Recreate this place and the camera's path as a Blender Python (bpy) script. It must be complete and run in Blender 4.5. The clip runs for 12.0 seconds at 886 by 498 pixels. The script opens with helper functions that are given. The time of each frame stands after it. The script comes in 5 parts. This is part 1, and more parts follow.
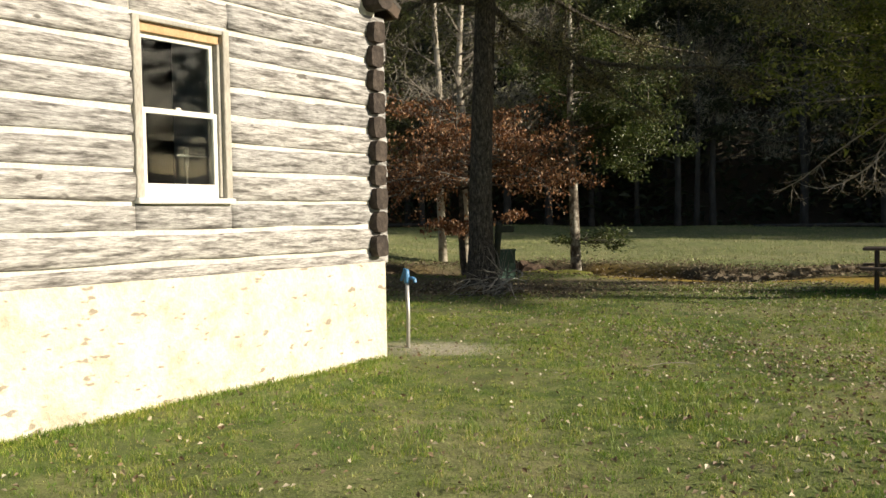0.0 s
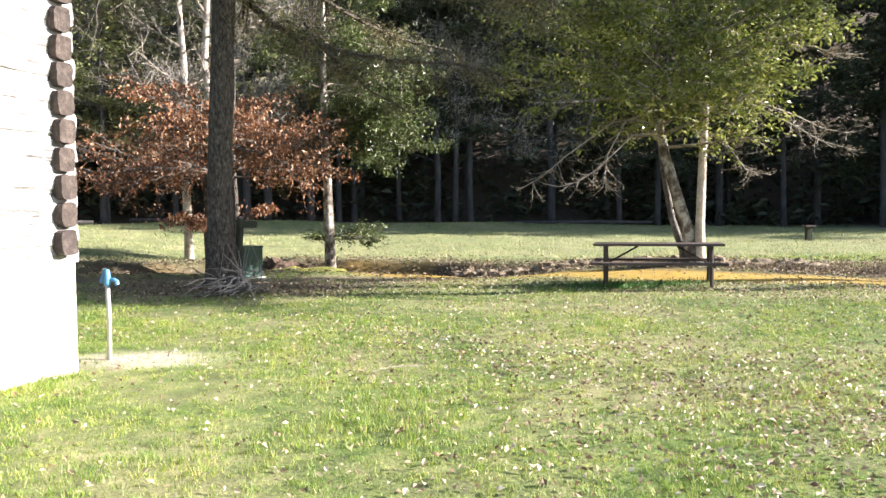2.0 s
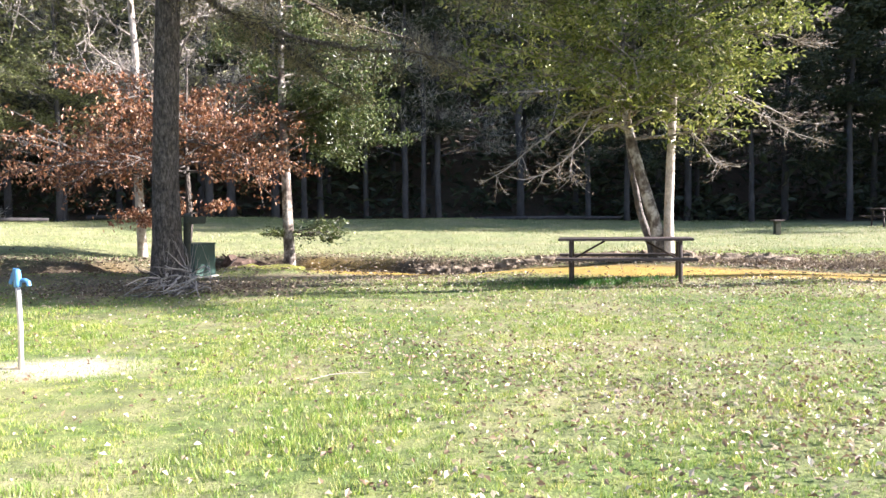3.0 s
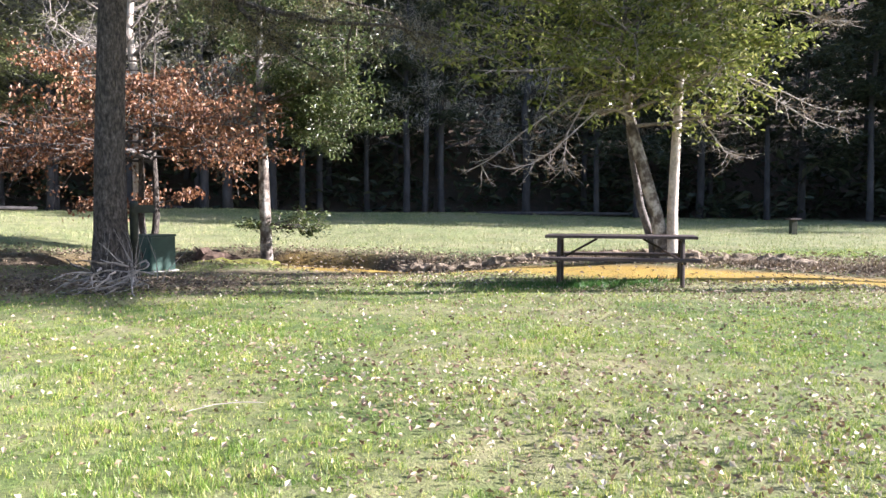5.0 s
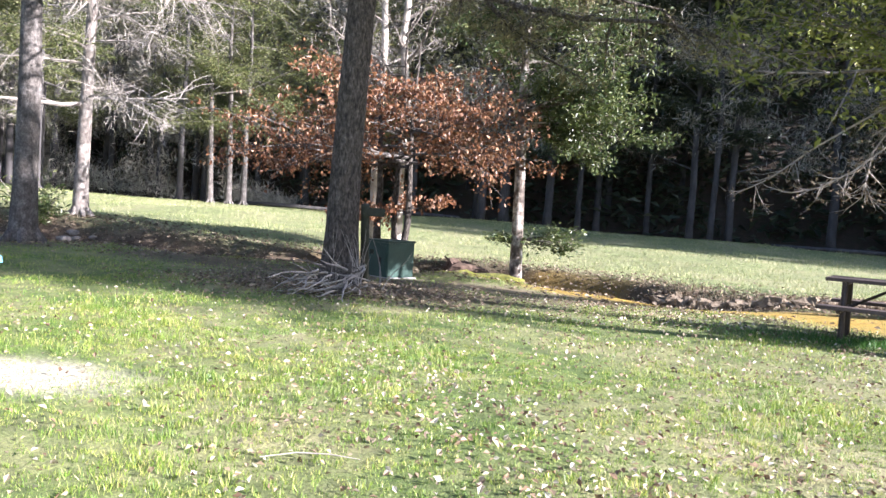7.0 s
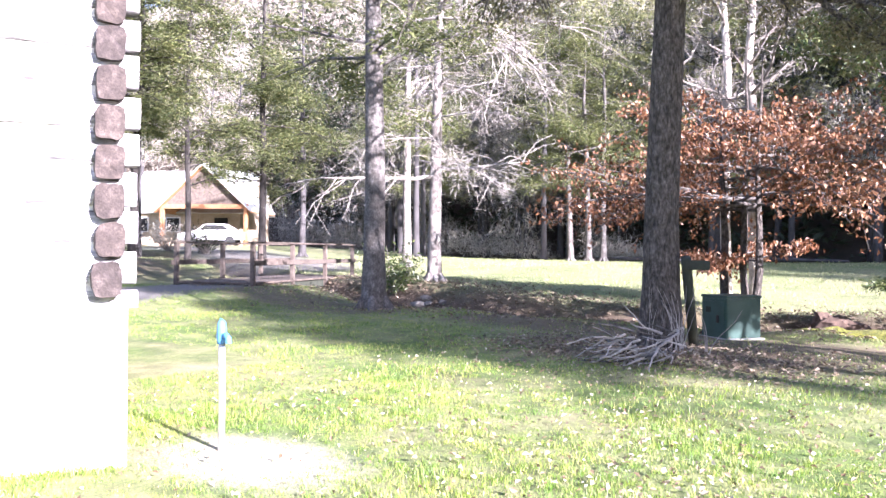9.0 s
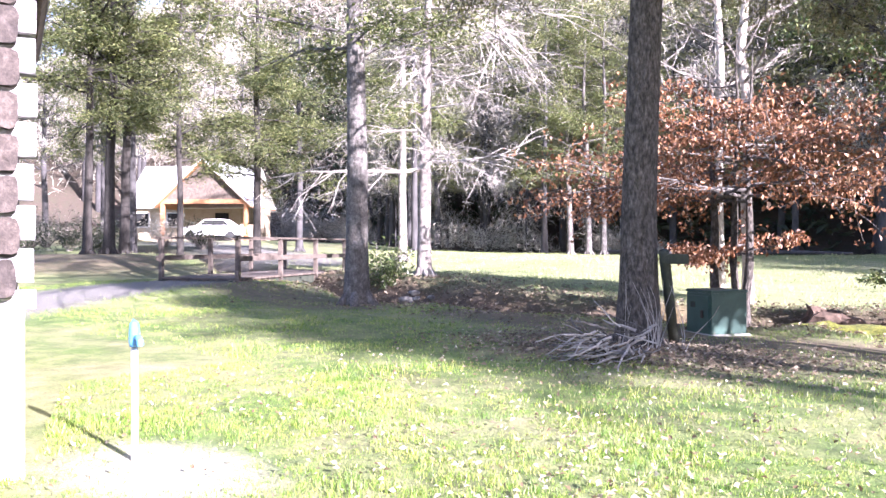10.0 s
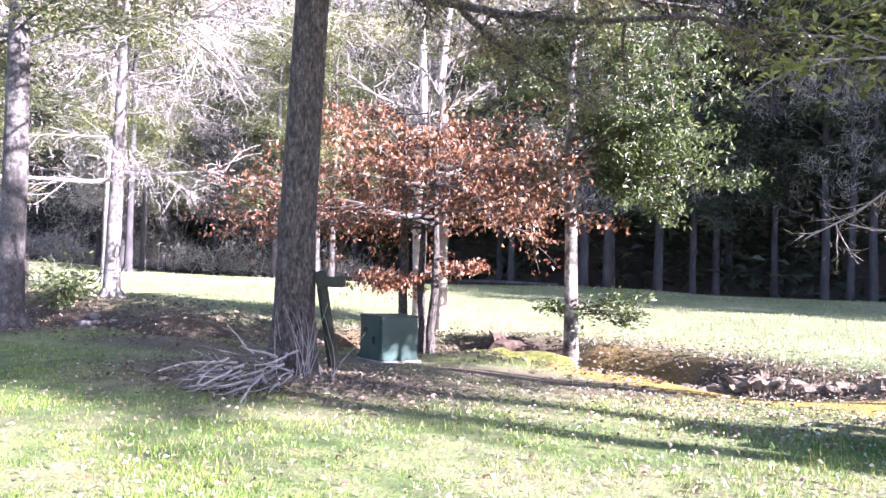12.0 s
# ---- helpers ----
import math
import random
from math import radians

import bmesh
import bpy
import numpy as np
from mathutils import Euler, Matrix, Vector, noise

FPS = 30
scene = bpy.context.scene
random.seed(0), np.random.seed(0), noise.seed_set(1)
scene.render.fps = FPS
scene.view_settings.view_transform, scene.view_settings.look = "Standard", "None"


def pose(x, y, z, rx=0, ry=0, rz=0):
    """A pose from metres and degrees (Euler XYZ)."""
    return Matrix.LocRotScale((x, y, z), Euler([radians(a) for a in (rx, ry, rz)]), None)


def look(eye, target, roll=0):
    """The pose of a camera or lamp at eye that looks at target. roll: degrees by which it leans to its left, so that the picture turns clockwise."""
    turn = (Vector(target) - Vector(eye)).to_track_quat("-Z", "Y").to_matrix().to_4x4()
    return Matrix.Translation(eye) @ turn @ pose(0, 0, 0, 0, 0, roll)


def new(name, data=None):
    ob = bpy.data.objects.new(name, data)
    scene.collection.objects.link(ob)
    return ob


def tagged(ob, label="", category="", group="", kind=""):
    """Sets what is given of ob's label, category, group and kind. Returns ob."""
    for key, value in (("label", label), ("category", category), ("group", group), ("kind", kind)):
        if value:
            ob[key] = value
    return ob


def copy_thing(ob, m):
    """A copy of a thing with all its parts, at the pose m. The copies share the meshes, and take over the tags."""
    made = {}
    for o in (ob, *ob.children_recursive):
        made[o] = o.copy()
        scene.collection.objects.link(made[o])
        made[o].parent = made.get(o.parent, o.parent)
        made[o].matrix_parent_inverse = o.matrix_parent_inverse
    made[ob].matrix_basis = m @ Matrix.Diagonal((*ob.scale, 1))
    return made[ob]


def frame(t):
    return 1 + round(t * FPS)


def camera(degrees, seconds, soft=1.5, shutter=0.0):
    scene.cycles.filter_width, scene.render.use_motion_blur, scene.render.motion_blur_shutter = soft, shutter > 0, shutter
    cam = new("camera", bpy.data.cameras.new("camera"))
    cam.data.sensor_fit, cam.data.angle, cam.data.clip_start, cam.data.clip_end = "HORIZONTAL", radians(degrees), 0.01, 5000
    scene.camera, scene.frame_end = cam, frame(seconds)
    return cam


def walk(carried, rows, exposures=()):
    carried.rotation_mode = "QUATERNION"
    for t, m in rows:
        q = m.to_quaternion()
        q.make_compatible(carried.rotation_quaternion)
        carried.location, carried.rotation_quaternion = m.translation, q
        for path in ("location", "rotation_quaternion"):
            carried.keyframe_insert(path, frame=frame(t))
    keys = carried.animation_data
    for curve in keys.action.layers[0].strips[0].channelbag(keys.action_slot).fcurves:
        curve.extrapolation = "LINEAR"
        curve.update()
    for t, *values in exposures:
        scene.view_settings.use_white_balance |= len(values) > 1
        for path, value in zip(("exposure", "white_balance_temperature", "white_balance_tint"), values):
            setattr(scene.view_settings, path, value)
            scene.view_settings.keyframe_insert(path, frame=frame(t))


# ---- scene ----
cam = camera(57.1, 12.0)
PATH = [
    (0, (0.867, -0.516, 1.509), (0.474, 1.443, 1.431), -1.0),
    (0.3, (0.912, -0.45, 1.486), (0.767, 1.543, 1.4), -0.6),
    (0.5, (0.927, -0.4, 1.477), (0.936, 1.598, 1.392), -0.8),
    (1, (0.94, -0.208, 1.493), (1.099, 1.784, 1.394), -0.5),
    (1.5, (1.103, 0.008, 1.475), (1.265, 1.999, 1.378), -0.5),
    (2, (1.29, 0.218, 1.48), (1.453, 2.209, 1.385), -0.5),
    (2.5, (1.399, 0.559, 1.442), (1.568, 2.549, 1.345), -0.4),
    (3, (1.565, 0.859, 1.434), (1.797, 2.843, 1.33), -0.7),
    (3.5, (1.815, 1.135, 1.43), (2.053, 3.118, 1.319), -0.5),
    (5.5, (2.536, 2.676, 1.349), (2.683, 4.667, 1.233), 0.8),
    (6, (2.748, 3.002, 1.343), (2.672, 4.997, 1.224), 1.5),
    (6.5, (2.957, 3.358, 1.335), (2.63, 5.328, 1.243), 2.7),
    (8.3, (3.253, 4.892, 1.406), (2.327, 6.663, 1.337), 1.4),
    (8.5, (3.302, 4.984, 1.424), (2.26, 6.691, 1.399), 0.3),
    (9, (3.478, 5.235, 1.414), (2.169, 6.747, 1.419), 0.4),
    (9.5, (3.559, 5.536, 1.391), (2.236, 7.036, 1.379), -0.0),
    (10, (3.628, 5.876, 1.423), (2.302, 7.373, 1.413), 0.1),
    (10.5, (3.846, 6.187, 1.449), (2.519, 7.684, 1.44), -0.0),
    (11, (3.916, 6.471, 1.395), (2.608, 7.984, 1.398), 0.4),
    (11.5, (4.052, 6.816, 1.41), (3.05, 8.546, 1.452), 1.4),
    (12, (4.263, 7.17, 1.365), (3.44, 8.992, 1.43), 1.7),
]
EXPOSURES = [(0.0, 0.5, 7300, 8), (0.25, 0.98, 7100, 9), (0.5, 1.98, 6700, 10), (1.2, 2.03, 6600, 11), (2.4, 2.51, 6150, 18), (2.7, 2.76, 6150, 18), (3.1, 2.41, 5950, 24), (3.6, 2.41, 5950, 26), (5.5, 2.13, 5750, 22), (6.7, 2.23, 5700, 22), (8.3, 2.7, 5550, 33), (9.0, 2.8, 5500, 33), (10.5, 2.94, 5480, 36), (11.2, 3.04, 5430, 37), (12.0, 2.98, 5400, 38)]
walk(cam, [(t, look(eye, target, roll)) for t, eye, target, roll in PATH], EXPOSURES)

# ---- world and sun ----
SUN_TO = Vector((0.926, -0.105, 0.358)).normalized()
world = bpy.data.worlds.new("world")
scene.world = world
world.use_nodes = True
wn = world.node_tree
sky = wn.nodes.new("ShaderNodeTexSky")
sky.sky_type, sky.sun_disc = "NISHITA", False
sky.sun_elevation = math.asin(SUN_TO.z)
sky.sun_rotation = math.atan2(SUN_TO.x, SUN_TO.y)
wn.links.new(sky.outputs[0], wn.nodes["Background"].inputs[0])
wn.nodes["Background"].inputs[1].default_value = 0.07
sun = new("sun", bpy.data.lights.new("sun", "SUN"))
sun.data.energy, sun.data.angle, sun.data.color = 5.0, radians(0.5), (1.0, 0.93, 0.82)
sun.matrix_world = look((0, 0, 30), Vector((0, 0, 30)) - SUN_TO)


# ---- materials ----
def nodes_of(name):
    m = bpy.data.materials.new(name)
    m.use_nodes = True
    return m, m.node_tree.nodes, m.node_tree.links, m.node_tree.nodes["Principled BSDF"]


def noise_of(nt, links, scale, detail=4.0, stretch=(1, 1, 1), world_space=False):
    co = nt.new("ShaderNodeNewGeometry") if world_space else nt.new("ShaderNodeTexCoord")
    mp = nt.new("ShaderNodeMapping")
    mp.inputs["Scale"].default_value = stretch
    links.new(co.outputs["Position" if world_space else "Object"], mp.inputs["Vector"])
    nz = nt.new("ShaderNodeTexNoise")
    nz.inputs["Scale"].default_value, nz.inputs["Detail"].default_value = scale, detail
    nz.inputs["Roughness"].default_value = 0.65
    links.new(mp.outputs[0], nz.inputs["Vector"])
    return nz.outputs[0]


def ramp_of(nt, links, fac, stops):
    r = nt.new("ShaderNodeValToRGB")
    while len(r.color_ramp.elements) < len(stops):
        r.color_ramp.elements.new(0.5)
    for e, (p, c) in zip(r.color_ramp.elements, stops):
        e.position, e.color = p, (*c, 1)
    links.new(fac, r.inputs[0])
    return r.outputs[0]


def mix_of(nt, links, fac, a, b, kind="MIX"):
    m = nt.new("ShaderNodeMix")
    m.data_type, m.blend_type = "RGBA", kind
    for sock, v in ((m.inputs[0], fac), (m.inputs[6], a), (m.inputs[7], b)):
        if isinstance(v, (int, float)):
            sock.default_value = v
        elif isinstance(v, tuple):
            sock.default_value = (*v, 1)
        else:
            links.new(v, sock)
    return m.outputs[2]


def bump_of(nt, links, bsdf, height, strength, distance):
    b = nt.new("ShaderNodeBump")
    b.inputs["Strength"].default_value, b.inputs["Distance"].default_value = strength, distance
    links.new(height, b.inputs["Height"])
    links.new(b.outputs[0], bsdf.inputs["Normal"])


def surface(name, stops, scale=6.0, stretch=(1, 1, 1), rough=0.8, bump=0.5, dist=0.01, fine=40.0, metal=0.0, vary=0.25, world_space=False, spots=None):
    """A plain procedural surface: a broad stain, a fine grain, and a relief of both."""
    m, nt, links, bsdf = nodes_of(name)
    broad = noise_of(nt, links, scale, 5, stretch, world_space)
    grain = noise_of(nt, links, fine, 3, stretch, world_space)
    col = ramp_of(nt, links, broad, stops)
    dark = ramp_of(nt, links, grain, [(0.3, (1 - vary,) * 3), (0.7, (1 + vary * 0.4,) * 3)])
    col = mix_of(nt, links, 1.0, col, dark, "MULTIPLY")
    info = nt.new("ShaderNodeObjectInfo")
    tone = ramp_of(nt, links, info.outputs["Random"], [(0.0, (0.86, 0.86, 0.86)), (1.0, (1.1, 1.08, 1.05))])
    col = mix_of(nt, links, 1.0, col, tone, "MULTIPLY")
    if spots:
        # knots, chips and painted pit shadows with a shape of their own
        chip = noise_of(nt, links, spots[0], 2, (1, 1, 2.2), world_space)
        mask = ramp_of(nt, links, chip, [(spots[1], (0, 0, 0)), (spots[1] + 0.05, (0.8, 0.8, 0.8))])
        col = mix_of(nt, links, mask, col, spots[2])
    links.new(col, bsdf.inputs["Base Color"])
    bsdf.inputs["Roughness"].default_value, bsdf.inputs["Metallic"].default_value = rough, metal
    h = mix_of(nt, links, 0.45, broad, grain)
    bump_of(nt, links, bsdf, h, bump, dist)
    return m


def leafy(name, stops, rough=0.45, through_light=0.35, tones=((0.7, 0.72, 0.7), (1.15, 1.12, 1.0)), size=0.8):
    """Leaves: each island takes its own tone, and some light comes through."""
    m, nt, links, bsdf = nodes_of(name)
    geo = nt.new("ShaderNodeNewGeometry")
    col = ramp_of(nt, links, geo.outputs["Random Per Island"], stops)
    broad = noise_of(nt, links, size, 3, (1, 1, 1), True)
    tone = ramp_of(nt, links, broad, [(0.3, tones[0]), (0.7, tones[1])])
    col = mix_of(nt, links, 1.0, col, tone, "MULTIPLY")
    links.new(col, bsdf.inputs["Base Color"])
    bsdf.inputs["Roughness"].default_value = rough
    tr = nt.new("ShaderNodeBsdfTranslucent")
    links.new(col, tr.inputs[0])
    mx = nt.new("ShaderNodeMixShader")
    mx.inputs[0].default_value = through_light
    links.new(bsdf.outputs[0], mx.inputs[1])
    links.new(tr.outputs[0], mx.inputs[2])
    links.new(mx.outputs[0], nt["Material Output"].inputs[0])
    return m


def ground_material():
    m, nt, links, bsdf = nodes_of("lawn_earth")
    def attr(n):
        a = nt.new("ShaderNodeAttribute")
        a.attribute_name = n
        return a.outputs["Fac"]
    big = noise_of(nt, links, 0.35, 5, (1, 1, 1), True)
    mid = noise_of(nt, links, 2.6, 5, (1, 1, 1), True)
    fine = noise_of(nt, links, 38.0, 4, (1, 1, 1), True)
    grass = ramp_of(nt, links, mid, [(0.3, (0.055, 0.085, 0.016)), (0.5, (0.11, 0.165, 0.03)), (0.72, (0.22, 0.235, 0.075))])
    straw = ramp_of(nt, links, mid, [(0.3, (0.2, 0.185, 0.08)), (0.7, (0.36, 0.32, 0.17))])
    patch = ramp_of(nt, links, big, [(0.42, (0, 0, 0)), (0.66, (1, 1, 1))])
    col = mix_of(nt, links, patch, grass, straw)
    dirt = ramp_of(nt, links, mid, [(0.3, (0.07, 0.045, 0.028)), (0.7, (0.19, 0.135, 0.085))])
    moss = ramp_of(nt, links, mid, [(0.3, (0.26, 0.165, 0.025)), (0.5, (0.42, 0.27, 0.035)), (0.72, (0.3, 0.25, 0.06))])
    litter = ramp_of(nt, links, mid, [(0.3, (0.04, 0.03, 0.022)), (0.7, (0.1, 0.072, 0.05))])
    dry = ramp_of(nt, links, mid, [(0.3, (0.24, 0.26, 0.12)), (0.5, (0.33, 0.33, 0.17)), (0.72, (0.2, 0.26, 0.09))])
    gravel = ramp_of(nt, links, fine, [(0.3, (0.11, 0.098, 0.085)), (0.7, (0.25, 0.23, 0.205))])
    sand = ramp_of(nt, links, fine, [(0.3, (0.42, 0.37, 0.28)), (0.7, (0.64, 0.58, 0.46))])
    for name, tone in (("dry", dry), ("dirt", dirt), ("moss", moss), ("litter", litter), ("gravel", gravel), ("sand", sand)):
        a = nt.new("ShaderNodeMath")
        a.operation = "MULTIPLY_ADD"
        links.new(mid, a.inputs[0])
        a.inputs[1].default_value = 1.2
        a.inputs[2].default_value = -0.6
        b = nt.new("ShaderNodeMath")
        b.operation, b.use_clamp = "ADD", True
        links.new(attr(name), b.inputs[0])
        c = nt.new("ShaderNodeMath")
        c.operation = "MULTIPLY"
        links.new(a.outputs[0], c.inputs[0])
        links.new(attr(name), c.inputs[1])
        links.new(c.outputs[0], b.inputs[1])
        col = mix_of(nt, links, b.outputs[0], col, tone)
    grain = ramp_of(nt, links, fine, [(0.3, (0.55, 0.55, 0.55)), (0.7, (1.2, 1.2, 1.15))])
    col = mix_of(nt, links, 1.0, col, grain, "MULTIPLY")
    links.new(col, bsdf.inputs["Base Color"])
    bsdf.inputs["Roughness"].default_value = 0.95
    h = mix_of(nt, links, 0.5, mid, fine)
    bump_of(nt, links, bsdf, h, 0.8, 0.05)
    return m


LOG = surface("weathered_log", [(0.34, (0.09, 0.084, 0.08)), (0.43, (0.24, 0.228, 0.222)), (0.52, (0.44, 0.428, 0.425)), (0.68, (0.62, 0.61, 0.61))], 3.0, (1, 1, 7), 0.85, 0.8, 0.014, 13, vary=0.5, spots=(4.0, 0.66, (0.06, 0.05, 0.042)))
CHINK = surface("lime_chinking", [(0.3, (0.56, 0.54, 0.49)), (0.7, (0.76, 0.74, 0.69))], 4, rough=0.95, bump=0.5, fine=60)
STONE = surface("parged_stone", [(0.28, (0.44, 0.385, 0.3)), (0.45, (0.66, 0.605, 0.51)), (0.75, (0.8, 0.765, 0.69))], 3, rough=0.95, bump=0.9, dist=0.035, fine=22, vary=0.2, spots=(5.0, 0.62, (0.26, 0.21, 0.16)))
ENDGRAIN = surface("end_grain", [(0.25, (0.026, 0.019, 0.016)), (0.5, (0.056, 0.042, 0.035)), (0.75, (0.12, 0.094, 0.08))], 14, rough=0.9, bump=0.8, fine=70, vary=0.4)
TRIM = surface("weathered_trim", [(0.3, (0.34, 0.315, 0.28)), (0.7, (0.56, 0.53, 0.48))], 6, (1, 1, 0.3), 0.8, 0.3, 0.004, 60)
RAWPINE = surface("raw_pine", [(0.3, (0.5, 0.3, 0.15)), (0.7, (0.62, 0.42, 0.24))], 6, rough=0.7, bump=0.2, dist=0.003)
SASH = surface("white_sash_paint", [(0.3, (0.72, 0.71, 0.67)), (0.7, (0.8, 0.79, 0.76))], 5, rough=0.5, bump=0.1, dist=0.002, vary=0.06)
DARKWOOD = surface("dark_fascia", [(0.3, (0.05, 0.035, 0.025)), (0.7, (0.12, 0.08, 0.055))], 6, rough=0.8)
SHINGLE = surface("roof_shingle", [(0.3, (0.05, 0.045, 0.04)), (0.7, (0.1, 0.09, 0.08))], 8, rough=0.9)
# near-black base colour stands in for unlit space behind openings
INNER = surface("unlit_tone_interior", [(0.3, (0.01, 0.01, 0.01)), (0.7, (0.018, 0.017, 0.016))], 3)
TABLEWOOD = surface("brown_table_board", [(0.3, (0.055, 0.038, 0.032)), (0.7, (0.12, 0.09, 0.078))], 5, (0.15, 1, 1), 0.7, 0.3, 0.004, 50)
STEEL = surface("dark_painted_steel", [(0.3, (0.03, 0.022, 0.018)), (0.7, (0.06, 0.042, 0.035))], 8, rough=0.5, bump=0.1, dist=0.002, metal=0.3)
GALV = surface("galvanised_pipe", [(0.3, (0.5, 0.5, 0.5)), (0.7, (0.68, 0.68, 0.68))], 12, rough=0.42, bump=0.1, dist=0.002, metal=0.6, vary=0.1)
BLUE = surface("blue_enamel", [(0.3, (0.06, 0.2, 0.42)), (0.7, (0.12, 0.32, 0.56))], 9, rough=0.4, bump=0.05, dist=0.002, vary=0.1)
GREENBOX = surface("green_cabinet_paint", [(0.3, (0.018, 0.05, 0.038)), (0.7, (0.034, 0.08, 0.06))], 4, rough=0.45, bump=0.05, dist=0.003, vary=0.15)
PAD = surface("pad_concrete", [(0.3, (0.25, 0.24, 0.22)), (0.7, (0.4, 0.39, 0.36))], 6, rough=0.9)
OLDPOST = surface("mossy_post", [(0.3, (0.02, 0.025, 0.018)), (0.7, (0.06, 0.065, 0.04))], 9, (1, 1, 0.3), 0.9, 0.6)
BARK = surface("furrowed_bark", [(0.3, (0.045, 0.037, 0.03)), (0.5, (0.1, 0.085, 0.069)), (0.72, (0.19, 0.166, 0.138))], 15, (1, 1, 0.42), 0.95, 1.0, 0.08, 30, vary=0.6)
GREYBARK = surface("grey_bark", [(0.3, (0.12, 0.10, 0.085)), (0.5, (0.25, 0.22, 0.19)), (0.7, (0.45, 0.42, 0.38))], 7, (1, 1, 0.6), 0.9, 0.7, 0.02, 24, vary=0.35)
MIDBARK = surface("ash_bark", [(0.3, (0.055, 0.048, 0.042)), (0.5, (0.115, 0.103, 0.09)), (0.66, (0.19, 0.175, 0.16)), (0.76, (0.4, 0.375, 0.34))], 6, (1, 1, 0.7), 0.9, 0.8, 0.03, 24, vary=0.4)
PALEBARK = surface("pale_bark", [(0.3, (0.2, 0.165, 0.13)), (0.45, (0.42, 0.37, 0.31)), (0.7, (0.62, 0.57, 0.5))], 5, (1, 1, 0.7), 0.85, 0.5, 0.012, 26, vary=0.3)
MOTTLED = surface("mottled_bark", [(0.36, (0.045, 0.035, 0.028)), (0.48, (0.14, 0.115, 0.09)), (0.6, (0.5, 0.47, 0.41))], 4, (1, 1, 0.8), 0.9, 0.6, 0.015, 26, vary=0.3)
TWIG = surface("bleached_twig", [(0.3, (0.24, 0.215, 0.185)), (0.7, (0.46, 0.425, 0.375))], 9, rough=0.9, bump=0.2)
# hemlock bark darkened to paint the shade these trunks stand in
SHADEBARK = surface("shade_toned_hemlock_bark", [(0.3, (0.022, 0.019, 0.016)), (0.7, (0.06, 0.052, 0.045))], 8, (1, 1, 0.3), 0.95, 0.8, 0.03, 24, vary=0.4)
# kept dark so the colour carries the shade on trunks in the woods
FARBARK = surface("far_bark", [(0.3, (0.034, 0.031, 0.03)), (0.7, (0.095, 0.088, 0.086))], 3, (1, 1, 0.4), 0.95, 0.3, world_space=True)
BRIDGEWOOD = surface("bridge_timber", [(0.3, (0.07, 0.054, 0.042)), (0.7, (0.17, 0.135, 0.108))], 6, (1, 1, 1), 0.85, 0.3)
ROCK = surface("creek_rock", [(0.3, (0.09, 0.08, 0.07)), (0.5, (0.22, 0.2, 0.17)), (0.75, (0.38, 0.35, 0.31))], 5, rough=0.9, bump=0.7, dist=0.02)
STUMPWOOD = surface("rotten_wood", [(0.3, (0.045, 0.03, 0.022)), (0.7, (0.15, 0.1, 0.07))], 9, rough=0.95, bump=0.8, dist=0.02)
CLOD = surface("pale_earth_clod", [(0.3, (0.1, 0.075, 0.05)), (0.5, (0.24, 0.19, 0.13)), (0.75, (0.36, 0.3, 0.21))], 9, rough=0.95, bump=0.9, dist=0.03, fine=40, vary=0.4)
HOUSEWALL = surface("tan_siding", [(0.3, (0.42, 0.33, 0.22)), (0.7, (0.58, 0.48, 0.35))], 2, rough=0.8)
METALROOF = surface("pale_metal_roof", [(0.3, (0.6, 0.6, 0.58)), (0.7, (0.75, 0.75, 0.73))], 3, rough=0.4, metal=0.2, vary=0.08)
CEDAR = surface("orange_cedar", [(0.3, (0.36, 0.16, 0.07)), (0.7, (0.52, 0.27, 0.13))], 5, rough=0.7)
WHITEPAINT = surface("white_car_paint", [(0.3, (0.76, 0.76, 0.76)), (0.7, (0.8, 0.8, 0.8))], 3, rough=0.25, bump=0.0, vary=0.03)
RUBBER = surface("tyre_rubber", [(0.3, (0.02, 0.02, 0.02)), (0.7, (0.04, 0.04, 0.04))], 9, rough=0.85)
MOSSY = surface("yellow_moss", [(0.3, (0.05, 0.06, 0.012)), (0.5, (0.15, 0.16, 0.022)), (0.75, (0.3, 0.28, 0.05))], 12, rough=0.95, bump=1.0, dist=0.05, fine=50, vary=0.4)
GROUND = ground_material()
BLADE = leafy("grass_blade", [(0.0, (0.07, 0.165, 0.016)), (0.4, (0.18, 0.3, 0.04)), (0.75, (0.31, 0.39, 0.085)), (1.0, (0.54, 0.52, 0.24))], 0.45, 0.35, ((0.6, 0.75, 0.6), (1.4, 1.15, 1.05)), 1.6)
FRESH = leafy("fresh_grass_blade", [(0.0, (0.03, 0.11, 0.012)), (0.6, (0.06, 0.17, 0.022)), (1.0, (0.12, 0.24, 0.05))], 0.5, 0.3)
FALLEN = leafy("fallen_leaf", [(0.0, (0.1, 0.06, 0.036)), (0.35, (0.25, 0.175, 0.11)), (0.7, (0.4, 0.33, 0.235)), (1.0, (0.66, 0.6, 0.5))], 0.6, 0.15)
DRYBLADE = leafy("dry_blade", [(0.0, (0.16, 0.23, 0.07)), (0.45, (0.3, 0.34, 0.14)), (1.0, (0.52, 0.49, 0.29))], 0.6, 0.25)
RUST = leafy("rust_beech_leaf", [(0.0, (0.11, 0.043, 0.02)), (0.45, (0.23, 0.098, 0.045)), (0.8, (0.36, 0.18, 0.09)), (1.0, (0.55, 0.37, 0.25))], 0.5, 0.3)
